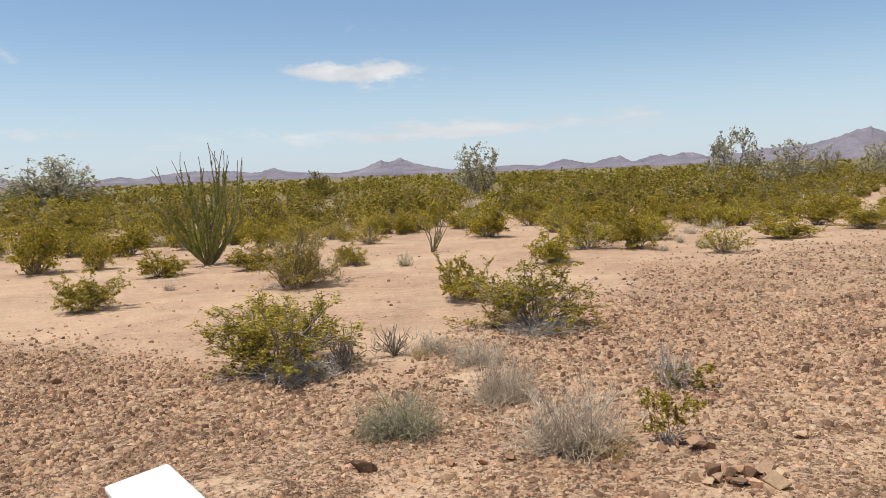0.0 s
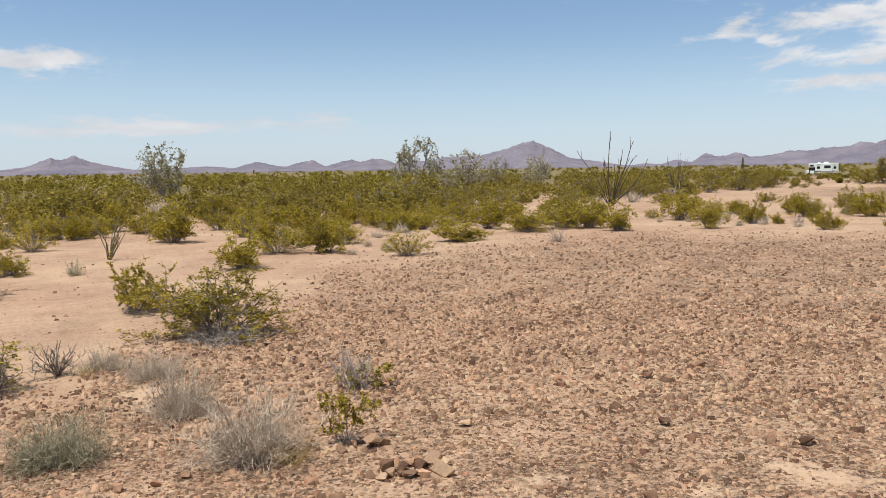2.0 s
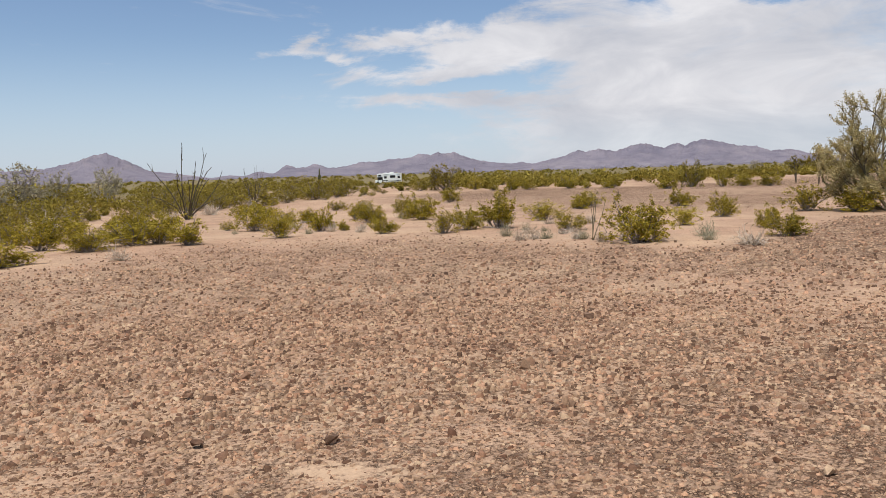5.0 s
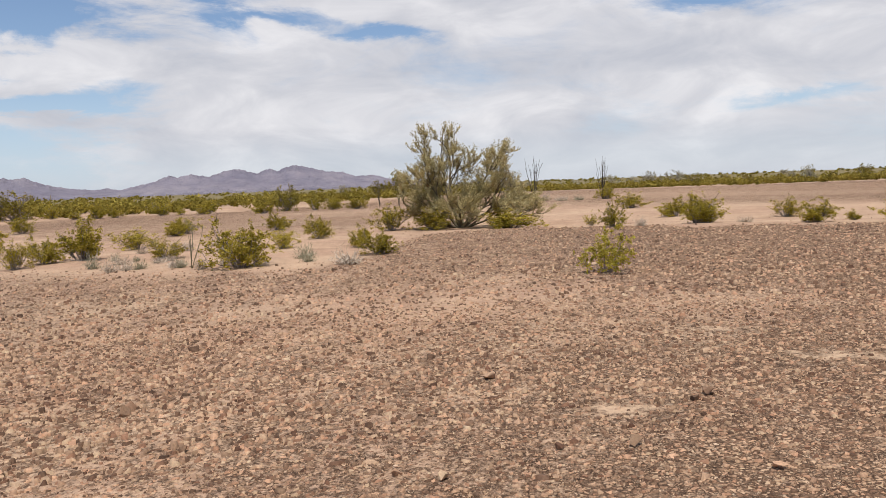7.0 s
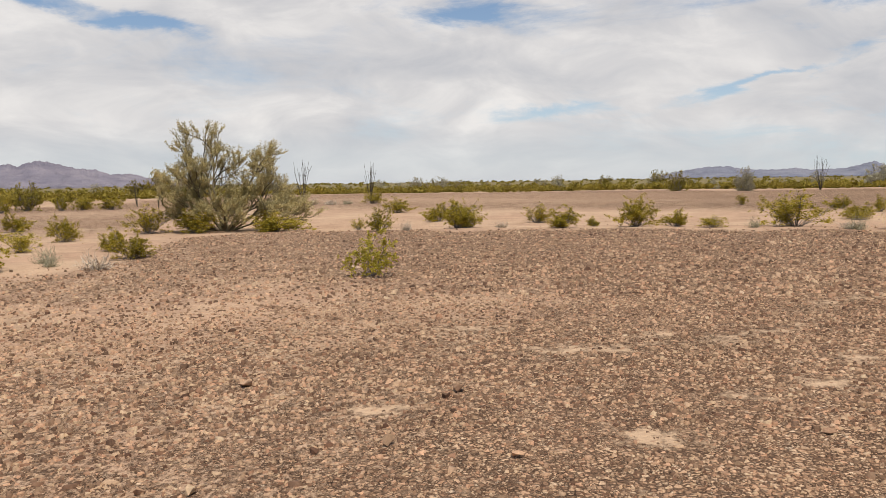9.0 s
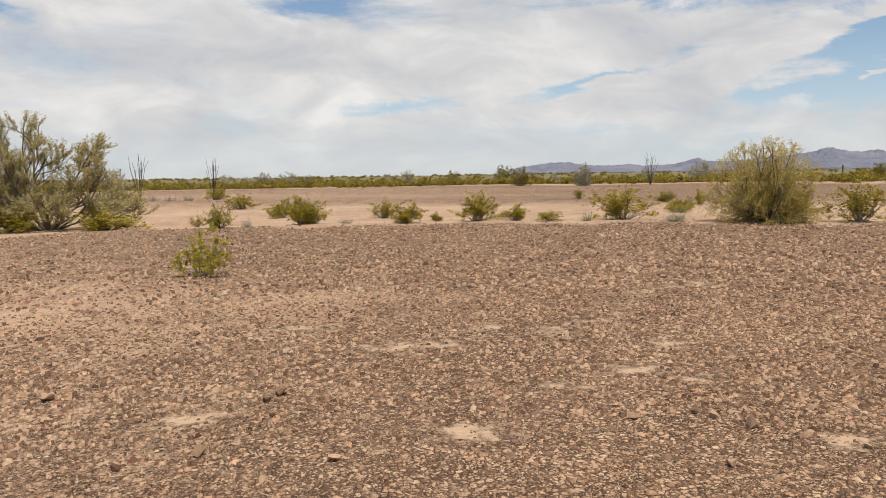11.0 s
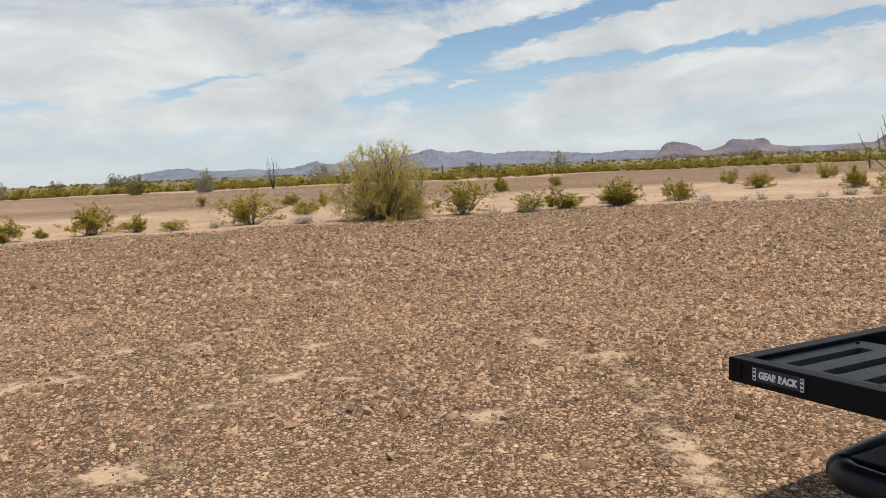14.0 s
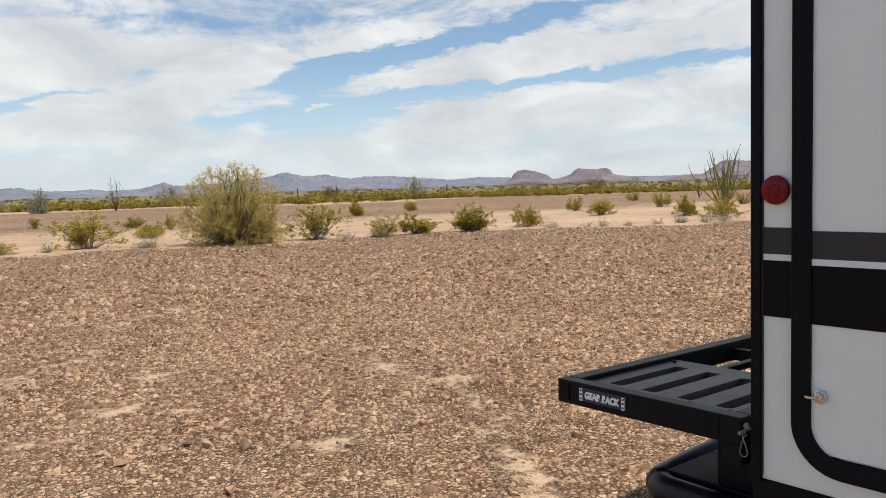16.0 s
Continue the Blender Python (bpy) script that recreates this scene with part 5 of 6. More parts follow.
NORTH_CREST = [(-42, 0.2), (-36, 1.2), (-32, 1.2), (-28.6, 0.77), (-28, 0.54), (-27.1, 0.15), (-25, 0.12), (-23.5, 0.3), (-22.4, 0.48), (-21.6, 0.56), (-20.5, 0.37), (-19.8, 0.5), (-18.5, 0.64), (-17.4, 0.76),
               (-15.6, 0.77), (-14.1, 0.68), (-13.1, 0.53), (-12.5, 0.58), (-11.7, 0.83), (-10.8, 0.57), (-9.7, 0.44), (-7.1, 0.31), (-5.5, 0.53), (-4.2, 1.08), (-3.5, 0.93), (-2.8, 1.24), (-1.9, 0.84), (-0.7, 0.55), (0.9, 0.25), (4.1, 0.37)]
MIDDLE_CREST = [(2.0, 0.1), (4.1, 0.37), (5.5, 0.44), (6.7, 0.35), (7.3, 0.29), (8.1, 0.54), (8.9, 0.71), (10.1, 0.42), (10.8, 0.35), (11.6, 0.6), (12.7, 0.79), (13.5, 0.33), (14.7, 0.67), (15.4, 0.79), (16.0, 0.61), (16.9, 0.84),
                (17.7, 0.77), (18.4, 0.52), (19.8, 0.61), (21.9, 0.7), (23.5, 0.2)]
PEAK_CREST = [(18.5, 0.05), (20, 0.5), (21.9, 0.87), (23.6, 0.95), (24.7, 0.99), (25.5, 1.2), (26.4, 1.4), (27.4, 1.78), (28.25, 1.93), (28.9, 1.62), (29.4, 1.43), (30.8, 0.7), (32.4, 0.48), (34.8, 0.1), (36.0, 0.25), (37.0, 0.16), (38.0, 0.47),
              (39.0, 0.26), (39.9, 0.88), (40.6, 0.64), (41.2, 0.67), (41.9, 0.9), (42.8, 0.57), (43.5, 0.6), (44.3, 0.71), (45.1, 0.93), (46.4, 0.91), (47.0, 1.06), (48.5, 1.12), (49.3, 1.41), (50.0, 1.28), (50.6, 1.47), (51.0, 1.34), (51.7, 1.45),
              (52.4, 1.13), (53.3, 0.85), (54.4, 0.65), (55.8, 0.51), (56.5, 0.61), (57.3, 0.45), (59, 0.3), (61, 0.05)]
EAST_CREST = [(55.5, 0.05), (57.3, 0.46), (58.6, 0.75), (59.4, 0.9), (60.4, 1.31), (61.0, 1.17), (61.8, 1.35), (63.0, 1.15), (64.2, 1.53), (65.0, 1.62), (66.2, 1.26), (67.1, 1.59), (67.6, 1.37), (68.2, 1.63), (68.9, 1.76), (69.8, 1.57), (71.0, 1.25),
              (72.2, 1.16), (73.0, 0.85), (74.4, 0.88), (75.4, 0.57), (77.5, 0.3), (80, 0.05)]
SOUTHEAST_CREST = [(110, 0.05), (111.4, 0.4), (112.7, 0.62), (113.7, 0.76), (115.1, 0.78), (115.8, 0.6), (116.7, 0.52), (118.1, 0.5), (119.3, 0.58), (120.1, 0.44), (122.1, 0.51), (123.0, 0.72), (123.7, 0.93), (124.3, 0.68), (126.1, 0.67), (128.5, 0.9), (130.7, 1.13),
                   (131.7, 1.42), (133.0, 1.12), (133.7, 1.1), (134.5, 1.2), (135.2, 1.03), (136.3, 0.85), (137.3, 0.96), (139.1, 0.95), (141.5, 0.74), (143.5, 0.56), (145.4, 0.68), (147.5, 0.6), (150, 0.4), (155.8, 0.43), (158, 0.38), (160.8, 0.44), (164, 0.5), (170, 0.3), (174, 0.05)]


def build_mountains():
    ridge("mountain_range_1", NORTH_CREST, 3450, 3700, HAZED_ROCK, "hazy purple-grey desert mountains on the horizon", 61)
    ridge("mountain_range_2", MIDDLE_CREST, 3500, 3720, HAZED_ROCK, "small dark desert peaks on the horizon", 68)
    ridge("mountain_range_3", PEAK_CREST, 3620, 3900, HAZED_ROCK, "broad purple-grey mountain range on the horizon", 62)
    ridge("mountain_range_4", EAST_CREST, 3520, 3800, HAZED_ROCK, "jagged purple-grey mountain range on the horizon", 63)
    ridge("mountain_range_5", SOUTHEAST_CREST, 3850, 4100, HAZE_BLUE_ROCK, "long low blue-grey mountains on the horizon", 64)
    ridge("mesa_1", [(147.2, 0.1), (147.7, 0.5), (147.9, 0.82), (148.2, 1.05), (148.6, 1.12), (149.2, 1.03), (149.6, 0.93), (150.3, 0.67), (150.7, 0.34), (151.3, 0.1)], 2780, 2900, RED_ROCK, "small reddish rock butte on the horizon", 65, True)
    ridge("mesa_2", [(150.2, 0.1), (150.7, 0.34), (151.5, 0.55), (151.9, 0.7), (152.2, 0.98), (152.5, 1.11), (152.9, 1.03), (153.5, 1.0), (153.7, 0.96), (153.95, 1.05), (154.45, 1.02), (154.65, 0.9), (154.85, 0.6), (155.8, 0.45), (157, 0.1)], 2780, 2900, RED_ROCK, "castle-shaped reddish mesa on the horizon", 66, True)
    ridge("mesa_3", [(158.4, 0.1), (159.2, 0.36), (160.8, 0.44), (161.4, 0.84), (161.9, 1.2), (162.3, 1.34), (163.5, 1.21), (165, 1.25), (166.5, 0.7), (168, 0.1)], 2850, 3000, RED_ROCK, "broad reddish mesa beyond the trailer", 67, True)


# ---- vehicles and made things ----
WHITE_SKIN = plain_material("trailer_white_skin", (0.88, 0.91, 0.85), 0.32, grime=0.06, scale=2.0)
BLACK_TRIM = plain_material("black_rubber_trim", (0.006, 0.006, 0.007), 0.55, grime=0.01, spec=0.12)
BLACK_STRIPE = plain_material("black_vinyl_stripe", (0.007, 0.006, 0.006), 0.45, grime=0.0, spec=0.1)
GREY_STRIPE = plain_material("charcoal_vinyl_stripe", (0.05, 0.047, 0.046), 0.45, grime=0.02, spec=0.15)
SILVER_STRIPE = plain_material("silver_vinyl_stripe", (0.78, 0.85, 0.82), 0.35, grime=0.05)
BLACK_STEEL = plain_material("black_powder_coat", (0.004, 0.005, 0.008), 0.45, grime=0.012, scale=9.0, spec=0.15)
PIPE_BLACK = plain_material("black_plastic_pipe", (0.008, 0.009, 0.013), 0.36, grime=0.02, spec=0.3)
CHROME = plain_material("brushed_chrome", (0.62, 0.60, 0.57), 0.25, 1.0, 0.05)
RED_PLASTIC = plain_material("red_reflector", (0.17, 0.002, 0.006), 0.25, grime=0.02, spec=0.25)
NAVY = plain_material("navy_label", (0.018, 0.028, 0.055), 0.4, grime=0.03)
LETTER_WHITE = plain_material("white_letters", (0.92, 0.92, 0.92), 0.5, grime=0.0)
PIN_STEEL = plain_material("dull_pin_steel", (0.22, 0.215, 0.21), 0.4, 1.0, 0.1)
DECK_STEEL = plain_material("worn_black_deck", (0.005, 0.007, 0.013), 0.42, grime=0.04, scale=14.0, spec=0.28)
WHITE_PLASTIC = plain_material("white_plastic", (0.84, 0.84, 0.82), 0.4, grime=0.06)
DARK_GLASS = plain_material("tinted_window", (0.02, 0.022, 0.025), 0.08, grime=0.03)
TYRE = plain_material("tyre_rubber", (0.02, 0.02, 0.02), 0.8, grime=0.3)
WEATHERED_WOOD = bark_material("weathered_wood", (0.16, 0.12, 0.09), (0.38, 0.31, 0.24))


def rounded_ring(x0, x1, z0, z1, outer, inner_gap, y0, y1, steps=10, radius=0.12):
    """A frame with rounded corners in the plane of a wall: outer outline x0..x1, z0..z1, inner_gap wide."""
    def outline(a0, a1, b0, b1, r):
        pts = []
        for cx, cz, start in ((a1 - r, b1 - r, 0), (a0 + r, b1 - r, 90), (a0 + r, b0 + r, 180), (a1 - r, b0 + r, 270)):
            for i in range(steps + 1):
                a = radians(start + 90 * i / steps)
                pts.append((cx + r * math.cos(a), cz + r * math.sin(a)))
        return pts
    out = outline(x0, x1, z0, z1, radius)
    inn = outline(x0 + inner_gap, x1 - inner_gap, z0 + inner_gap, z1 - inner_gap, max(radius - inner_gap, 0.02))
    bm = bmesh.new()
    rings = [[bm.verts.new((a, yy, b)) for a, b in pts] for pts, yy in ((out, y1), (out, y0 + 0.003), (outline(x0 + 0.004, x1 - 0.004, z0 + 0.004, z1 - 0.004, radius - 0.004), y0),
                                                                        (outline(x0 + inner_gap * 0.5, x1 - inner_gap * 0.5, z0 + inner_gap * 0.5, z1 - inner_gap * 0.5, radius - inner_gap * 0.5), y0 + 0.001), (inn, y0 + 0.005), (inn, y1))]
    for a, b in zip(rings, rings[1:]):
        for i in range(len(a)):
            j = (i + 1) % len(a)
            bm.faces.new((a[i], a[j], b[j], b[i]))
    bmesh.ops.recalc_face_normals(bm, faces=bm.faces[:])
    return bm


def pipe(points, radius, sides=14, caps=True):
    """A round pipe along a line of points."""
    rng = np.random.default_rng(3)
    P = np.array(points, dtype=float)[None]
    V, F = tubes(rng, P, np.full(P.shape[:2], radius), sides)
    groups = [(V, F)]
    if caps:
        groups = [(np.concatenate([V, P[0, :1], P[0, -1:]]), F)]
        nv = len(V)
        j = np.arange(sides)
        tri = np.concatenate([np.stack([np.full(sides, nv), (j + 1) % sides, j], axis=-1), np.stack([np.full(sides, nv + 1), nv - sides + j, nv - sides + (j + 1) % sides], axis=-1)])
        groups.append((np.zeros((0, 3)), tri - len(groups[0][0])))
    return mesh_of("pipe", groups, True)


TRAILER_AT = (1.52, -2.435)
TRAILER_TURN = 166.6


def build_trailer():
    """Rear end of a white travel trailer; local x runs forward along its side, y into it."""
    gx, gy = TRAILER_AT
    thing = new("travel_trailer")
    thing.matrix_basis = pose(gx, gy, 0.0, 0, 0, TRAILER_TURN)
    tagged(thing, "white travel trailer with black and grey stripes, parked on gravel", "trailer")
    body = part("body", block((0.006, 0.0, 0.742), (5.4, 2.35, 3.05), 0.012), WHITE_SKIN, thing, "smooth white fibreglass wall panels")
    part("roof", block((-0.02, -0.02, 3.05), (5.42, 2.37, 3.11), 0.02), WHITE_SKIN, thing)
    corner = part("corner_trim", block((0.003, -0.010, 0.735), (0.032, 0.03, 3.05), 0.005), BLACK_TRIM, thing, "black corner moulding")
    part("seal", block((0.032, -0.004, 0.755), (0.0355, 0.004, 3.04)), GREY_STRIPE, corner)
    part("skirt", block((0.0, 0.004, 0.66), (5.4, 2.34, 0.7415), 0.01), BLACK_TRIM, thing, "black lower skirt")
    part("chassis", block((-0.02, 0.35, 0.52), (5.4, 2.0, 0.66), 0.01), BLACK_STEEL, thing)
    # stripes on the wall beside the door, then on the door
    door = part("door", block((0.158, -0.012, 0.85), (0.76, 0.004, 2.50), 0.004), WHITE_SKIN, thing, "white entry door with rounded corners")
    for lo, hi, mat, name in ((1.339, 1.407, GREY_STRIPE, "grey_stripe"), (1.323, 1.339, SILVER_STRIPE, "silver_stripe"), (1.178, 1.323, BLACK_STRIPE, "black_stripe")):
        part(name, block((0.0355, -0.0025, lo), (0.121, 0.001, hi)), mat, body)
        part(name, block((0.85, -0.0025, lo), (5.38, 0.001, hi)), mat, body)
        part(name, block((0.164, -0.0145, lo - 0.006), (0.752, -0.010, hi - 0.006)), mat, door)
    frame_ring = rounded_ring(0.119, 0.85, 0.797, 2.55, 0.0, 0.048, -0.024, 0.002, radius=0.125)
    part("door_frame", frame_ring, BLACK_TRIM, thing, "black rubber door frame")
    latch = part("latch", drum(0.0165, 0.012, Matrix.Translation((0.192, -0.018, 0.996)) @ Matrix.Rotation(radians(90), 4, "X"), 28, 0.003), CHROME, door, "chrome thumb latch")
    part("lock", drum(0.010, 0.010, Matrix.Translation((0.192, -0.027, 0.996)) @ Matrix.Rotation(radians(90), 4, "X"), 24, 0.002), CHROME, latch)
    part("lever", block((0.160, -0.036, 0.990), (0.192, -0.029, 0.997), 0.002), CHROME, latch)
    lamp = part("reflector", drum(0.037, 0.014, Matrix.Translation((0.071, -0.008, 1.502)) @ Matrix.Rotation(radians(90), 4, "X"), 40, 0.005), RED_PLASTIC, thing, "round red reflector", True)
    part("lens", block((0.059, -0.0165, 1.490), (0.083, -0.014, 1.514), 0.0025), RED_PLASTIC, lamp)
    # bumper: a bent pipe under the rack
    bend = [(-0.10, 0.10, 0.578), (-0.20, 0.10, 0.578), (-0.30, 0.105, 0.578)]
    for i in range(9):
        a = radians(10 + 80 * i / 8)
        bend.append((-0.31 - 0.10 * math.sin(a), 0.205 - 0.10 * math.cos(a), 0.578))
    bend += [(-0.415, 0.35, 0.583), (-0.42, 0.6, 0.588), (-0.42, 1.9, 0.588)]
    piece("bumper", pipe(bend, 0.046, 18), PIPE_BLACK, thing, "bent black plastic bumper pipe")
    for y in (0.45, 1.9):
        part("bracket", block((-0.46, y - 0.03, 0.54), (0.02, y + 0.03, 0.60), 0.004), BLACK_STEEL, thing)
    # two black blocks added to stand in for the shadow behind the bumper
    part("rear_shadow_box", block((-0.20, 0.16, 0.622), (0.0, 2.1, 0.80), 0.006), BLACK_STEEL, thing, "black block standing in for the shadow under the rack")
    part("step_plate", block((-0.38, 0.16, 0.53), (0.0, 2.1, 0.62), 0.006), BLACK_STEEL, thing)
    for x in (2.6, 3.45):
        for y in (0.13, 2.22):
            z = float(land(gx, gy)) - 0.03
            wheel = part("wheel", drum(0.34, 0.22, Matrix.Translation((x, y, z + 0.34)) @ Matrix.Rotation(radians(90), 4, "X"), 36, 0.03), TYRE, thing, smooth=False)
            part("rim", drum(0.20, 0.225, Matrix.Translation((x, y, z + 0.34)) @ Matrix.Rotation(radians(90), 4, "X"), 28, 0.01), WHITE_SKIN, wheel)


def build_rack():
    """Steel cargo rack bolted behind the trailer."""
    thing = new("cargo_rack")
    thing.matrix_basis = pose(*TRAILER_AT, 0.0, 0, 0, TRAILER_TURN) @ pose(0, 0, 0.85, -0.9, 0, 0) @ pose(0, 0, -0.85)
    tagged(thing, "black steel cargo rack with a ribbed deck behind the trailer", "rack")
    top, bottom = 0.894, 0.817
    near_beam = part("side_beam", block((-0.684, -0.004, bottom), (-0.026, 0.046, top), 0.004), BLACK_STEEL, thing, "side beam with a printed label")
    part("rear_beam", block((-0.684, 0.0465, bottom), (-0.630, 1.45, top), 0.004), BLACK_STEEL, thing)
    part("front_beam", block((-0.076, 0.0465, bottom), (-0.026, 1.45, top), 0.004), BLACK_STEEL, thing)
    part("side_beam", block((-0.684, 1.451, bottom), (-0.026, 1.50, top), 0.004), BLACK_STEEL, thing)
    for x in (-0.48, -0.34, -0.20):
        part("cross_bar", block((x - 0.015, 0.60, bottom + 0.02), (x + 0.015, 1.449, bottom + 0.045), 0.003), BLACK_STEEL, thing)
    for y in (0.60, 0.98):
        part("cross_bar", block((-0.629, y - 0.018, bottom + 0.005), (-0.077, y + 0.018, bottom + 0.052), 0.003), BLACK_STEEL, thing)
    part("end_cap", block((-0.676, -0.008, bottom + 0.012), (-0.632, -0.003, top - 0.012), 0.003), BLACK_TRIM, near_beam)
    part("end_cap", block((-0.140, -0.008, bottom + 0.012), (-0.092, -0.003, top - 0.012), 0.003), BLACK_TRIM, near_beam)
    # deck with pressed slots that run across the trailer
    deck_top, slots = top - 0.014, (-0.532, -0.407, -0.277, -0.147)
    bm = bmesh.new()
    xs = [-0.628]
    for s in slots:
        xs += [s - 0.026, s - 0.017, s + 0.011, s + 0.017, s + 0.026]
    xs.append(-0.078)
    ys = [0.048, 0.105, 0.117, 0.465, 0.477, 0.575]
    grid = {}
    for i, x in enumerate(xs):
        for j, y in enumerate(ys):
            deep = (i - 1) % 5 in (1, 2, 3) and 0 < i < len(xs) - 1 and j in (2, 3)
            grid[i, j] = bm.verts.new((x, y, deck_top - (0.022 if deep else 0.0)))
    for i in range(len(xs) - 1):
        for j in range(len(ys) - 1):
            if not (i % 5 == 3 and j == 2):
                bm.faces.new((grid[i, j], grid[i + 1, j], grid[i + 1, j + 1], grid[i, j + 1]))
    skin = bmesh.ops.extrude_face_region(bm, geom=bm.faces[:])
    bmesh.ops.translate(bm, verts=[v for v in skin["geom"] if isinstance(v, bmesh.types.BMVert)], vec=(0, 0, -0.003))
    bmesh.ops.recalc_face_normals(bm, faces=bm.faces[:])
    deck = part("deck", bm, DECK_STEEL, thing, "black deck plate with pressed slots")
    for x, y in ((-0.60, 0.075), (-0.235, 0.075), (-0.105, 0.075), (-0.60, 0.53), (-0.105, 0.53)):
        part("bolt", drum(0.006, 0.006, Matrix.Translation((x, y, deck_top + 0.003)), 10), BLACK_TRIM, deck)
    # label
    label_plate = part("label", block((-0.592, -0.0065, 0.8375), (-0.405, -0.0035, 0.8800)), NAVY, near_beam, "navy label with white letters")
    text = bpy.data.curves.new("letters", "FONT")
    text.body, text.size, text.extrude, text.align_x, text.align_y = "GEAR RACK", 0.0295, 0.0006, "CENTER", "CENTER"
    text.offset = 0.0017
    text.shear = 0.12
    carrier = bpy.data.objects.new("letters", text)
    flat = bpy.data.meshes.new_from_object(carrier)
    bpy.data.objects.remove(carrier)
    letters = piece("letters", flat, LETTER_WHITE, label_plate, "white capital letters GEAR RACK")
    letters.matrix_basis = Matrix.Translation((-0.4995, -0.0078, 0.8572)) @ Matrix.Rotation(radians(90), 4, "X") @ Matrix.Diagonal((0.84, 1.0, 1, 1))
    for x in (-0.588, -0.4215):
        badge = part("badge", block((x, -0.0078, 0.838), (x + 0.0115, -0.0066, 0.877)), LETTER_WHITE, label_plate)
        for z in (0.842, 0.8555, 0.868):
            part("badge_mark", block((x + 0.002, -0.0086, z), (x + 0.0095, -0.0077, z + 0.006)), NAVY, badge)
    # hitch pin with its wire clip
    pin = part("hitch_pin", drum(0.0055, 0.05, Matrix.Translation((-0.012, -0.012, 0.863)) @ Matrix.Rotation(radians(90), 4, "X"), 14, 0.001), PIN_STEEL, thing, "steel hitch pin")
    wire = [(-0.022, -0.034, 0.869), (-0.028, -0.034, 0.862), (-0.034, -0.034, 0.852), (-0.026, -0.034, 0.846), (-0.036, -0.034, 0.838), (-0.040, -0.034, 0.822), (-0.044, -0.034, 0.806)]
    for i in range(7):
        a = radians(180 + 30 * i)
        wire.append((-0.034 + 0.011 * math.cos(a), -0.034, 0.798 + 0.011 * math.sin(a)))
    wire += [(-0.028, -0.034, 0.815), (-0.036, -0.034, 0.835), (-0.040, -0.034, 0.852)]
    wire = [(a + 0.033, b, c + 0.015) for a, b, c in wire]
    piece("wire_clip", pipe(wire, 0.0017, 8), PIN_STEEL, pin, "bent wire retaining clip")
    part("pin_head", drum(0.008, 0.01, Matrix.Translation((0.005, -0.03, 0.885)) @ Matrix.Rotation(radians(90), 4, "X"), 14, 0.002), PIN_STEEL, pin)
    part("receiver", block((-0.24, 0.72, 0.70), (0.0, 0.80, bottom), 0.005), BLACK_STEEL, thing)
    part("upright", block((-0.085, 0.0, 0.76), (-0.026, 0.05, bottom - 0.001), 0.004), BLACK_STEEL, thing)


def build_motorhome():
    """A far-off motorhome parked in the scrub."""
    az, r = 47.15, 214.0
    x, y = r * math.sin(radians(az)), r * math.cos(radians(az))
    thing = new("motorhome")
    thing.matrix_basis = pose(x, y, float(land(x, y)), 0, 0, -az + 180 - 6)
    tagged(thing, "white motorhome with a cab-over front parked in scrub", "motorhome")
    body = part("body", block((-3.3, -1.15, 0.75), (1.6, 1.15, 3.1), 0.10), WHITE_SKIN, thing)
    part("cabover", block((1.5, -1.12, 2.05), (3.1, 1.12, 3.0), 0.22), WHITE_SKIN, thing)
    cab = part("cab", block((1.5, -0.98, 0.6), (3.0, 0.98, 2.1), 0.16), DARK_GLASS, thing, "dark glazed cab")
    part("cab_door", block((1.75, 0.96, 0.62), (2.75, 1.0, 1.32), 0.01), WHITE_SKIN, cab)
    part("cabover_window", block((1.95, 1.11, 2.3), (2.75, 1.135, 2.75), 0.01), DARK_GLASS, thing)
    part("awning_roll", block((-3.0, 1.14, 2.86), (1.2, 1.30, 3.02), 0.06), WHITE_SKIN, thing)
    part("bonnet", block((2.8, -0.92, 0.6), (3.7, 0.92, 1.35), 0.14), WHITE_SKIN, thing)
    part("slide_out", block((-2.2, 1.1, 1.1), (0.2, 1.45, 2.7), 0.04), WHITE_SKIN, thing)
    part("air_conditioner", block((-1.2, -0.4, 3.09), (-0.2, 0.4, 3.38), 0.08), WHITE_SKIN, thing)
    part("air_conditioner", block((0.6, -0.3, 3.09), (1.1, 0.3, 3.28), 0.08), WHITE_SKIN, thing)
    for sx, ex, z0, z1, yy in ((-1.8, -0.4, 1.85, 2.5, 1.45), (-3.0, -2.4, 1.7, 2.3, 1.15), (0.5, 1.2, 1.7, 2.3, 1.15), (-2.6, -1.2, 1.7, 2.4, -1.15), (0.0, 1.0, 1.7, 2.4, -1.15)):
        s = 1 if yy > 0 else -1
        part("window", block((sx, min(yy - 0.02 * s, yy + 0.015 * s), z0), (ex, max(yy - 0.02 * s, yy + 0.015 * s), z1), 0.006), DARK_GLASS, body)
    for s in (1, -1):
        part("stripe", block((-3.28, min(1.14 * s, 1.155 * s), 1.05), (1.58, max(1.14 * s, 1.155 * s), 1.25)), GREY_STRIPE, body)
        for wx in (2.9, -1.7):
            wheel = part("wheel", drum(0.4, 0.26, Matrix.Translation((wx, 0.95 * s, 0.4)) @ Matrix.Rotation(radians(90), 4, "X"), 24, 0.03), TYRE, thing)
            part("rim", drum(0.22, 0.27, Matrix.Translation((wx, 0.95 * s, 0.4)) @ Matrix.Rotation(radians(90), 4, "X"), 20), CHROME, wheel)


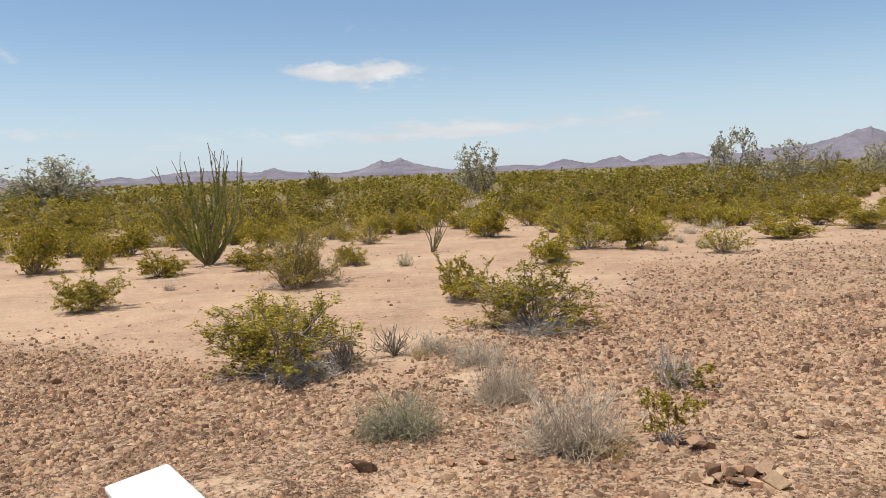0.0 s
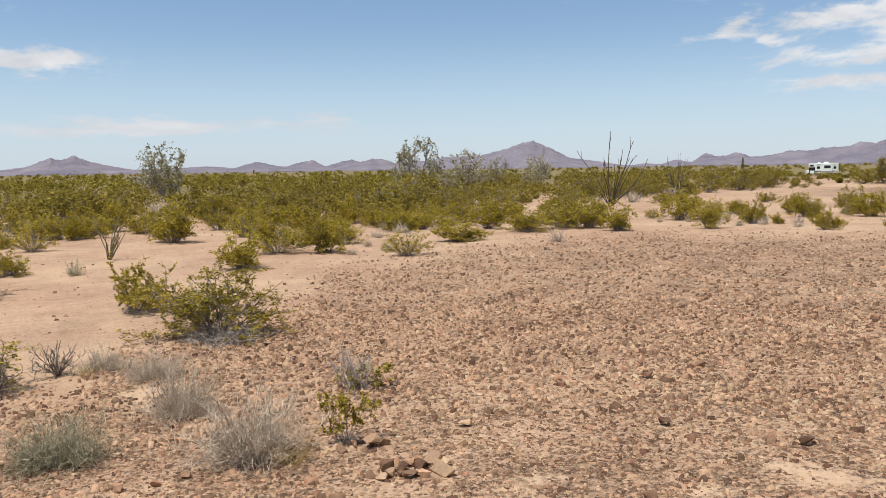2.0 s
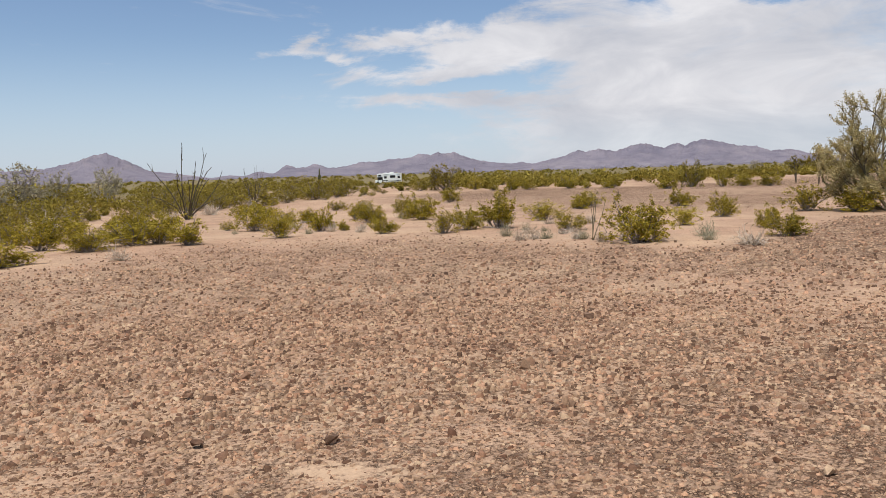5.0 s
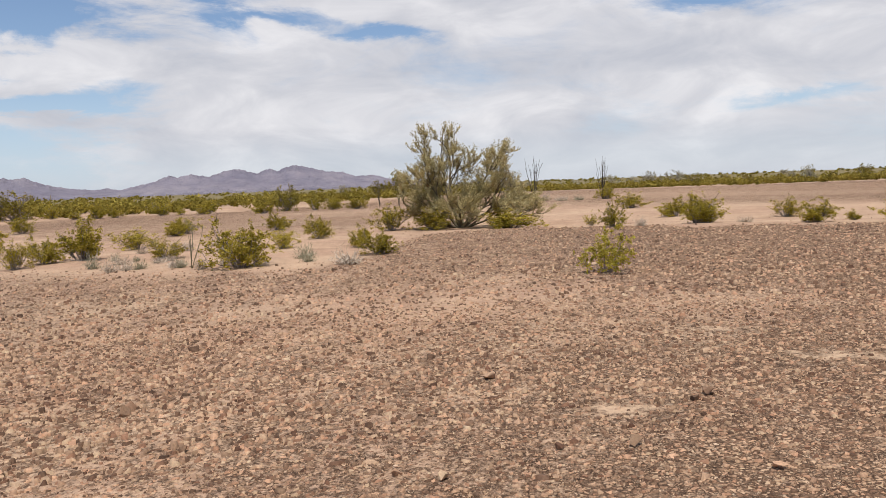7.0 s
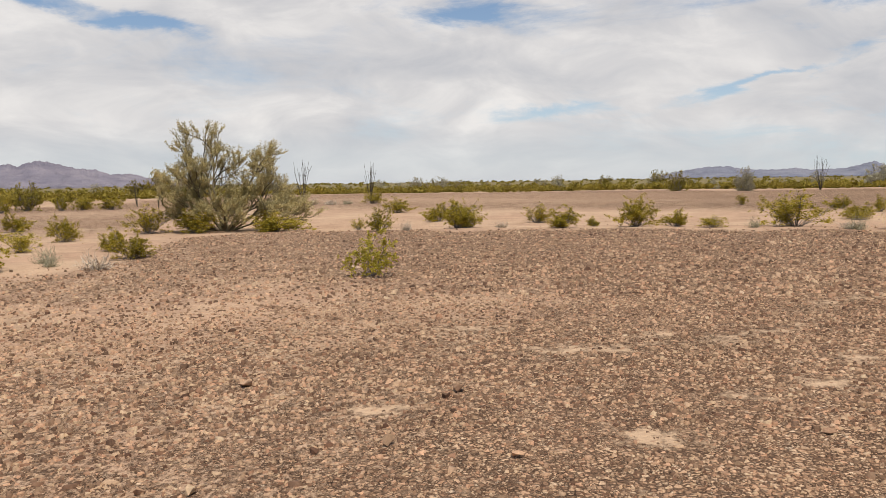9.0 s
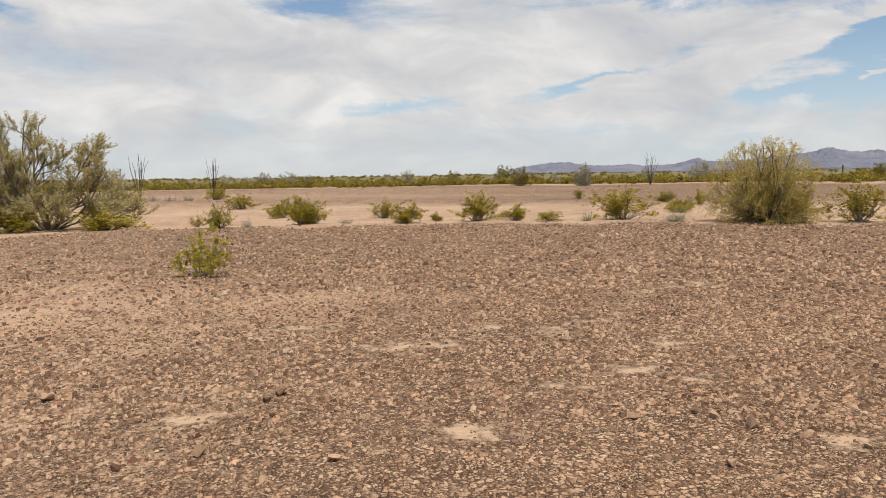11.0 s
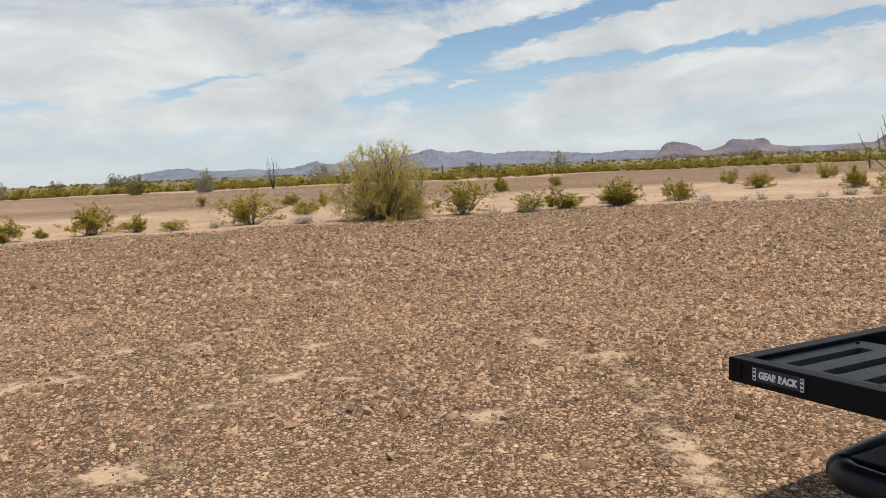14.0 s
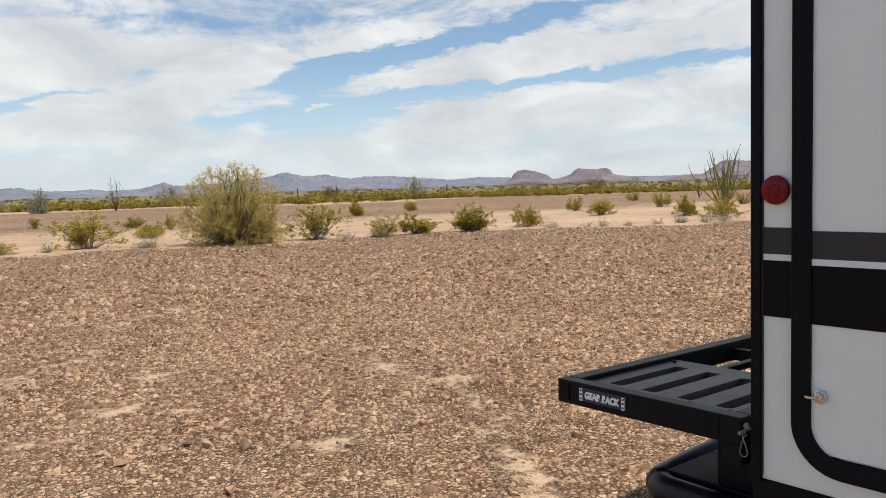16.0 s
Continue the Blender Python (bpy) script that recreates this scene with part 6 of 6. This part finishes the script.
def build_post():
    az, r = 53.27, 165.0
    x, y = r * math.sin(radians(az)), r * math.cos(radians(az))
    thing = part("wooden_post", block((-0.09, -0.09, 0.0), (0.09, 0.09, 2.9), 0.02), WEATHERED_WOOD, None)
    thing.matrix_basis = pose(x, y, float(land(x, y)) - 0.02, 0, 1, 20)
    tagged(thing, "pale weathered wooden post standing in scrub", "post")


def build_side_table():
    """A narrow white folding table of which one end shows."""
    thing = new("folding_table")
    a, b, c = Vector((-1.207, 2.693, 0.511)), Vector((-1.028, 2.831, 0.538)), Vector((-0.778, 2.509, 0.511))
    ex = (b - a).normalized()
    ey = (c - b).normalized()
    ez = ex.cross(ey).normalized()
    if ez.z < 0:
        ez = -ez
    ey = ez.cross(ex)
    m = Matrix((ex, ey, ez)).transposed().to_4x4()
    m.translation = a
    thing.matrix_basis = m
    side = 1 if ey.dot(c - b) > 0 else -1
    w, long = (b - a).length, 0.62
    lo, hi = sorted((0.0, side * long))
    bm = block((0, lo, -0.022), (w, hi, 0.0))
    upright = [e for e in bm.edges if abs((e.verts[0].co - e.verts[1].co).z) > 0.01]
    bmesh.ops.bevel(bm, geom=upright, offset=0.018, segments=5, profile=0.5, affect="EDGES")
    bmesh.ops.bevel(bm, geom=[e for e in bm.edges if abs(e.verts[0].co.z - e.verts[1].co.z) < 1e-5], offset=0.004, segments=2, profile=0.5, affect="EDGES")
    part("tabletop", bm, WHITE_PLASTIC, thing, "bright white plastic top with rounded corners")
    back = m.inverted()
    for x in (0.03, w - 0.03):
        for y in (side * 0.04, side * (long - 0.04)):
            top = m @ Vector((x, y, -0.02))
            foot = Vector((top.x, top.y, float(land(top.x, top.y)) - 0.01))
            piece("leg", pipe([tuple(back @ top), tuple(back @ ((top + foot) / 2)), tuple(back @ foot)], 0.011, 10), WHITE_PLASTIC, thing)
    tagged(thing, "narrow white plastic folding table standing on gravel", "table")


build_ground()
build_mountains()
build_trailer()
build_rack()
build_side_table()
build_motorhome()
build_post()
build_trees()
build_creosotes()
build_ocotillos()
build_cactus()
build_tufts()
build_far_scrub()
build_rocks()
stones("gravel", 92000, 2.1, 5.2, 0.015, 0.054, 71, "loose angular brown pebbles on the ground", 0.38)
stones("mid_gravel", 170000, 5.2, 9.8, 0.021, 0.070, 72, "loose brown stones on the ground", 0.52)
stones("far_gravel", 170000, 9.8, 34.0, 0.040, 0.11, 73, "loose brown stones further out", 0.6, keep=0.05)
stones("cobbles", 3000, 2.6, 17.0, 0.055, 0.11, 74, "larger dark stones lying among the gravel", 0.42)
stones("varnished_stones", 5200, 6.0, 25.0, 0.042, 0.115, 75, "varnished stones with shadow in their dark tone, strewn along the pavement rim", 0.6, mat=DARK_STONE, span=(-33, 84))
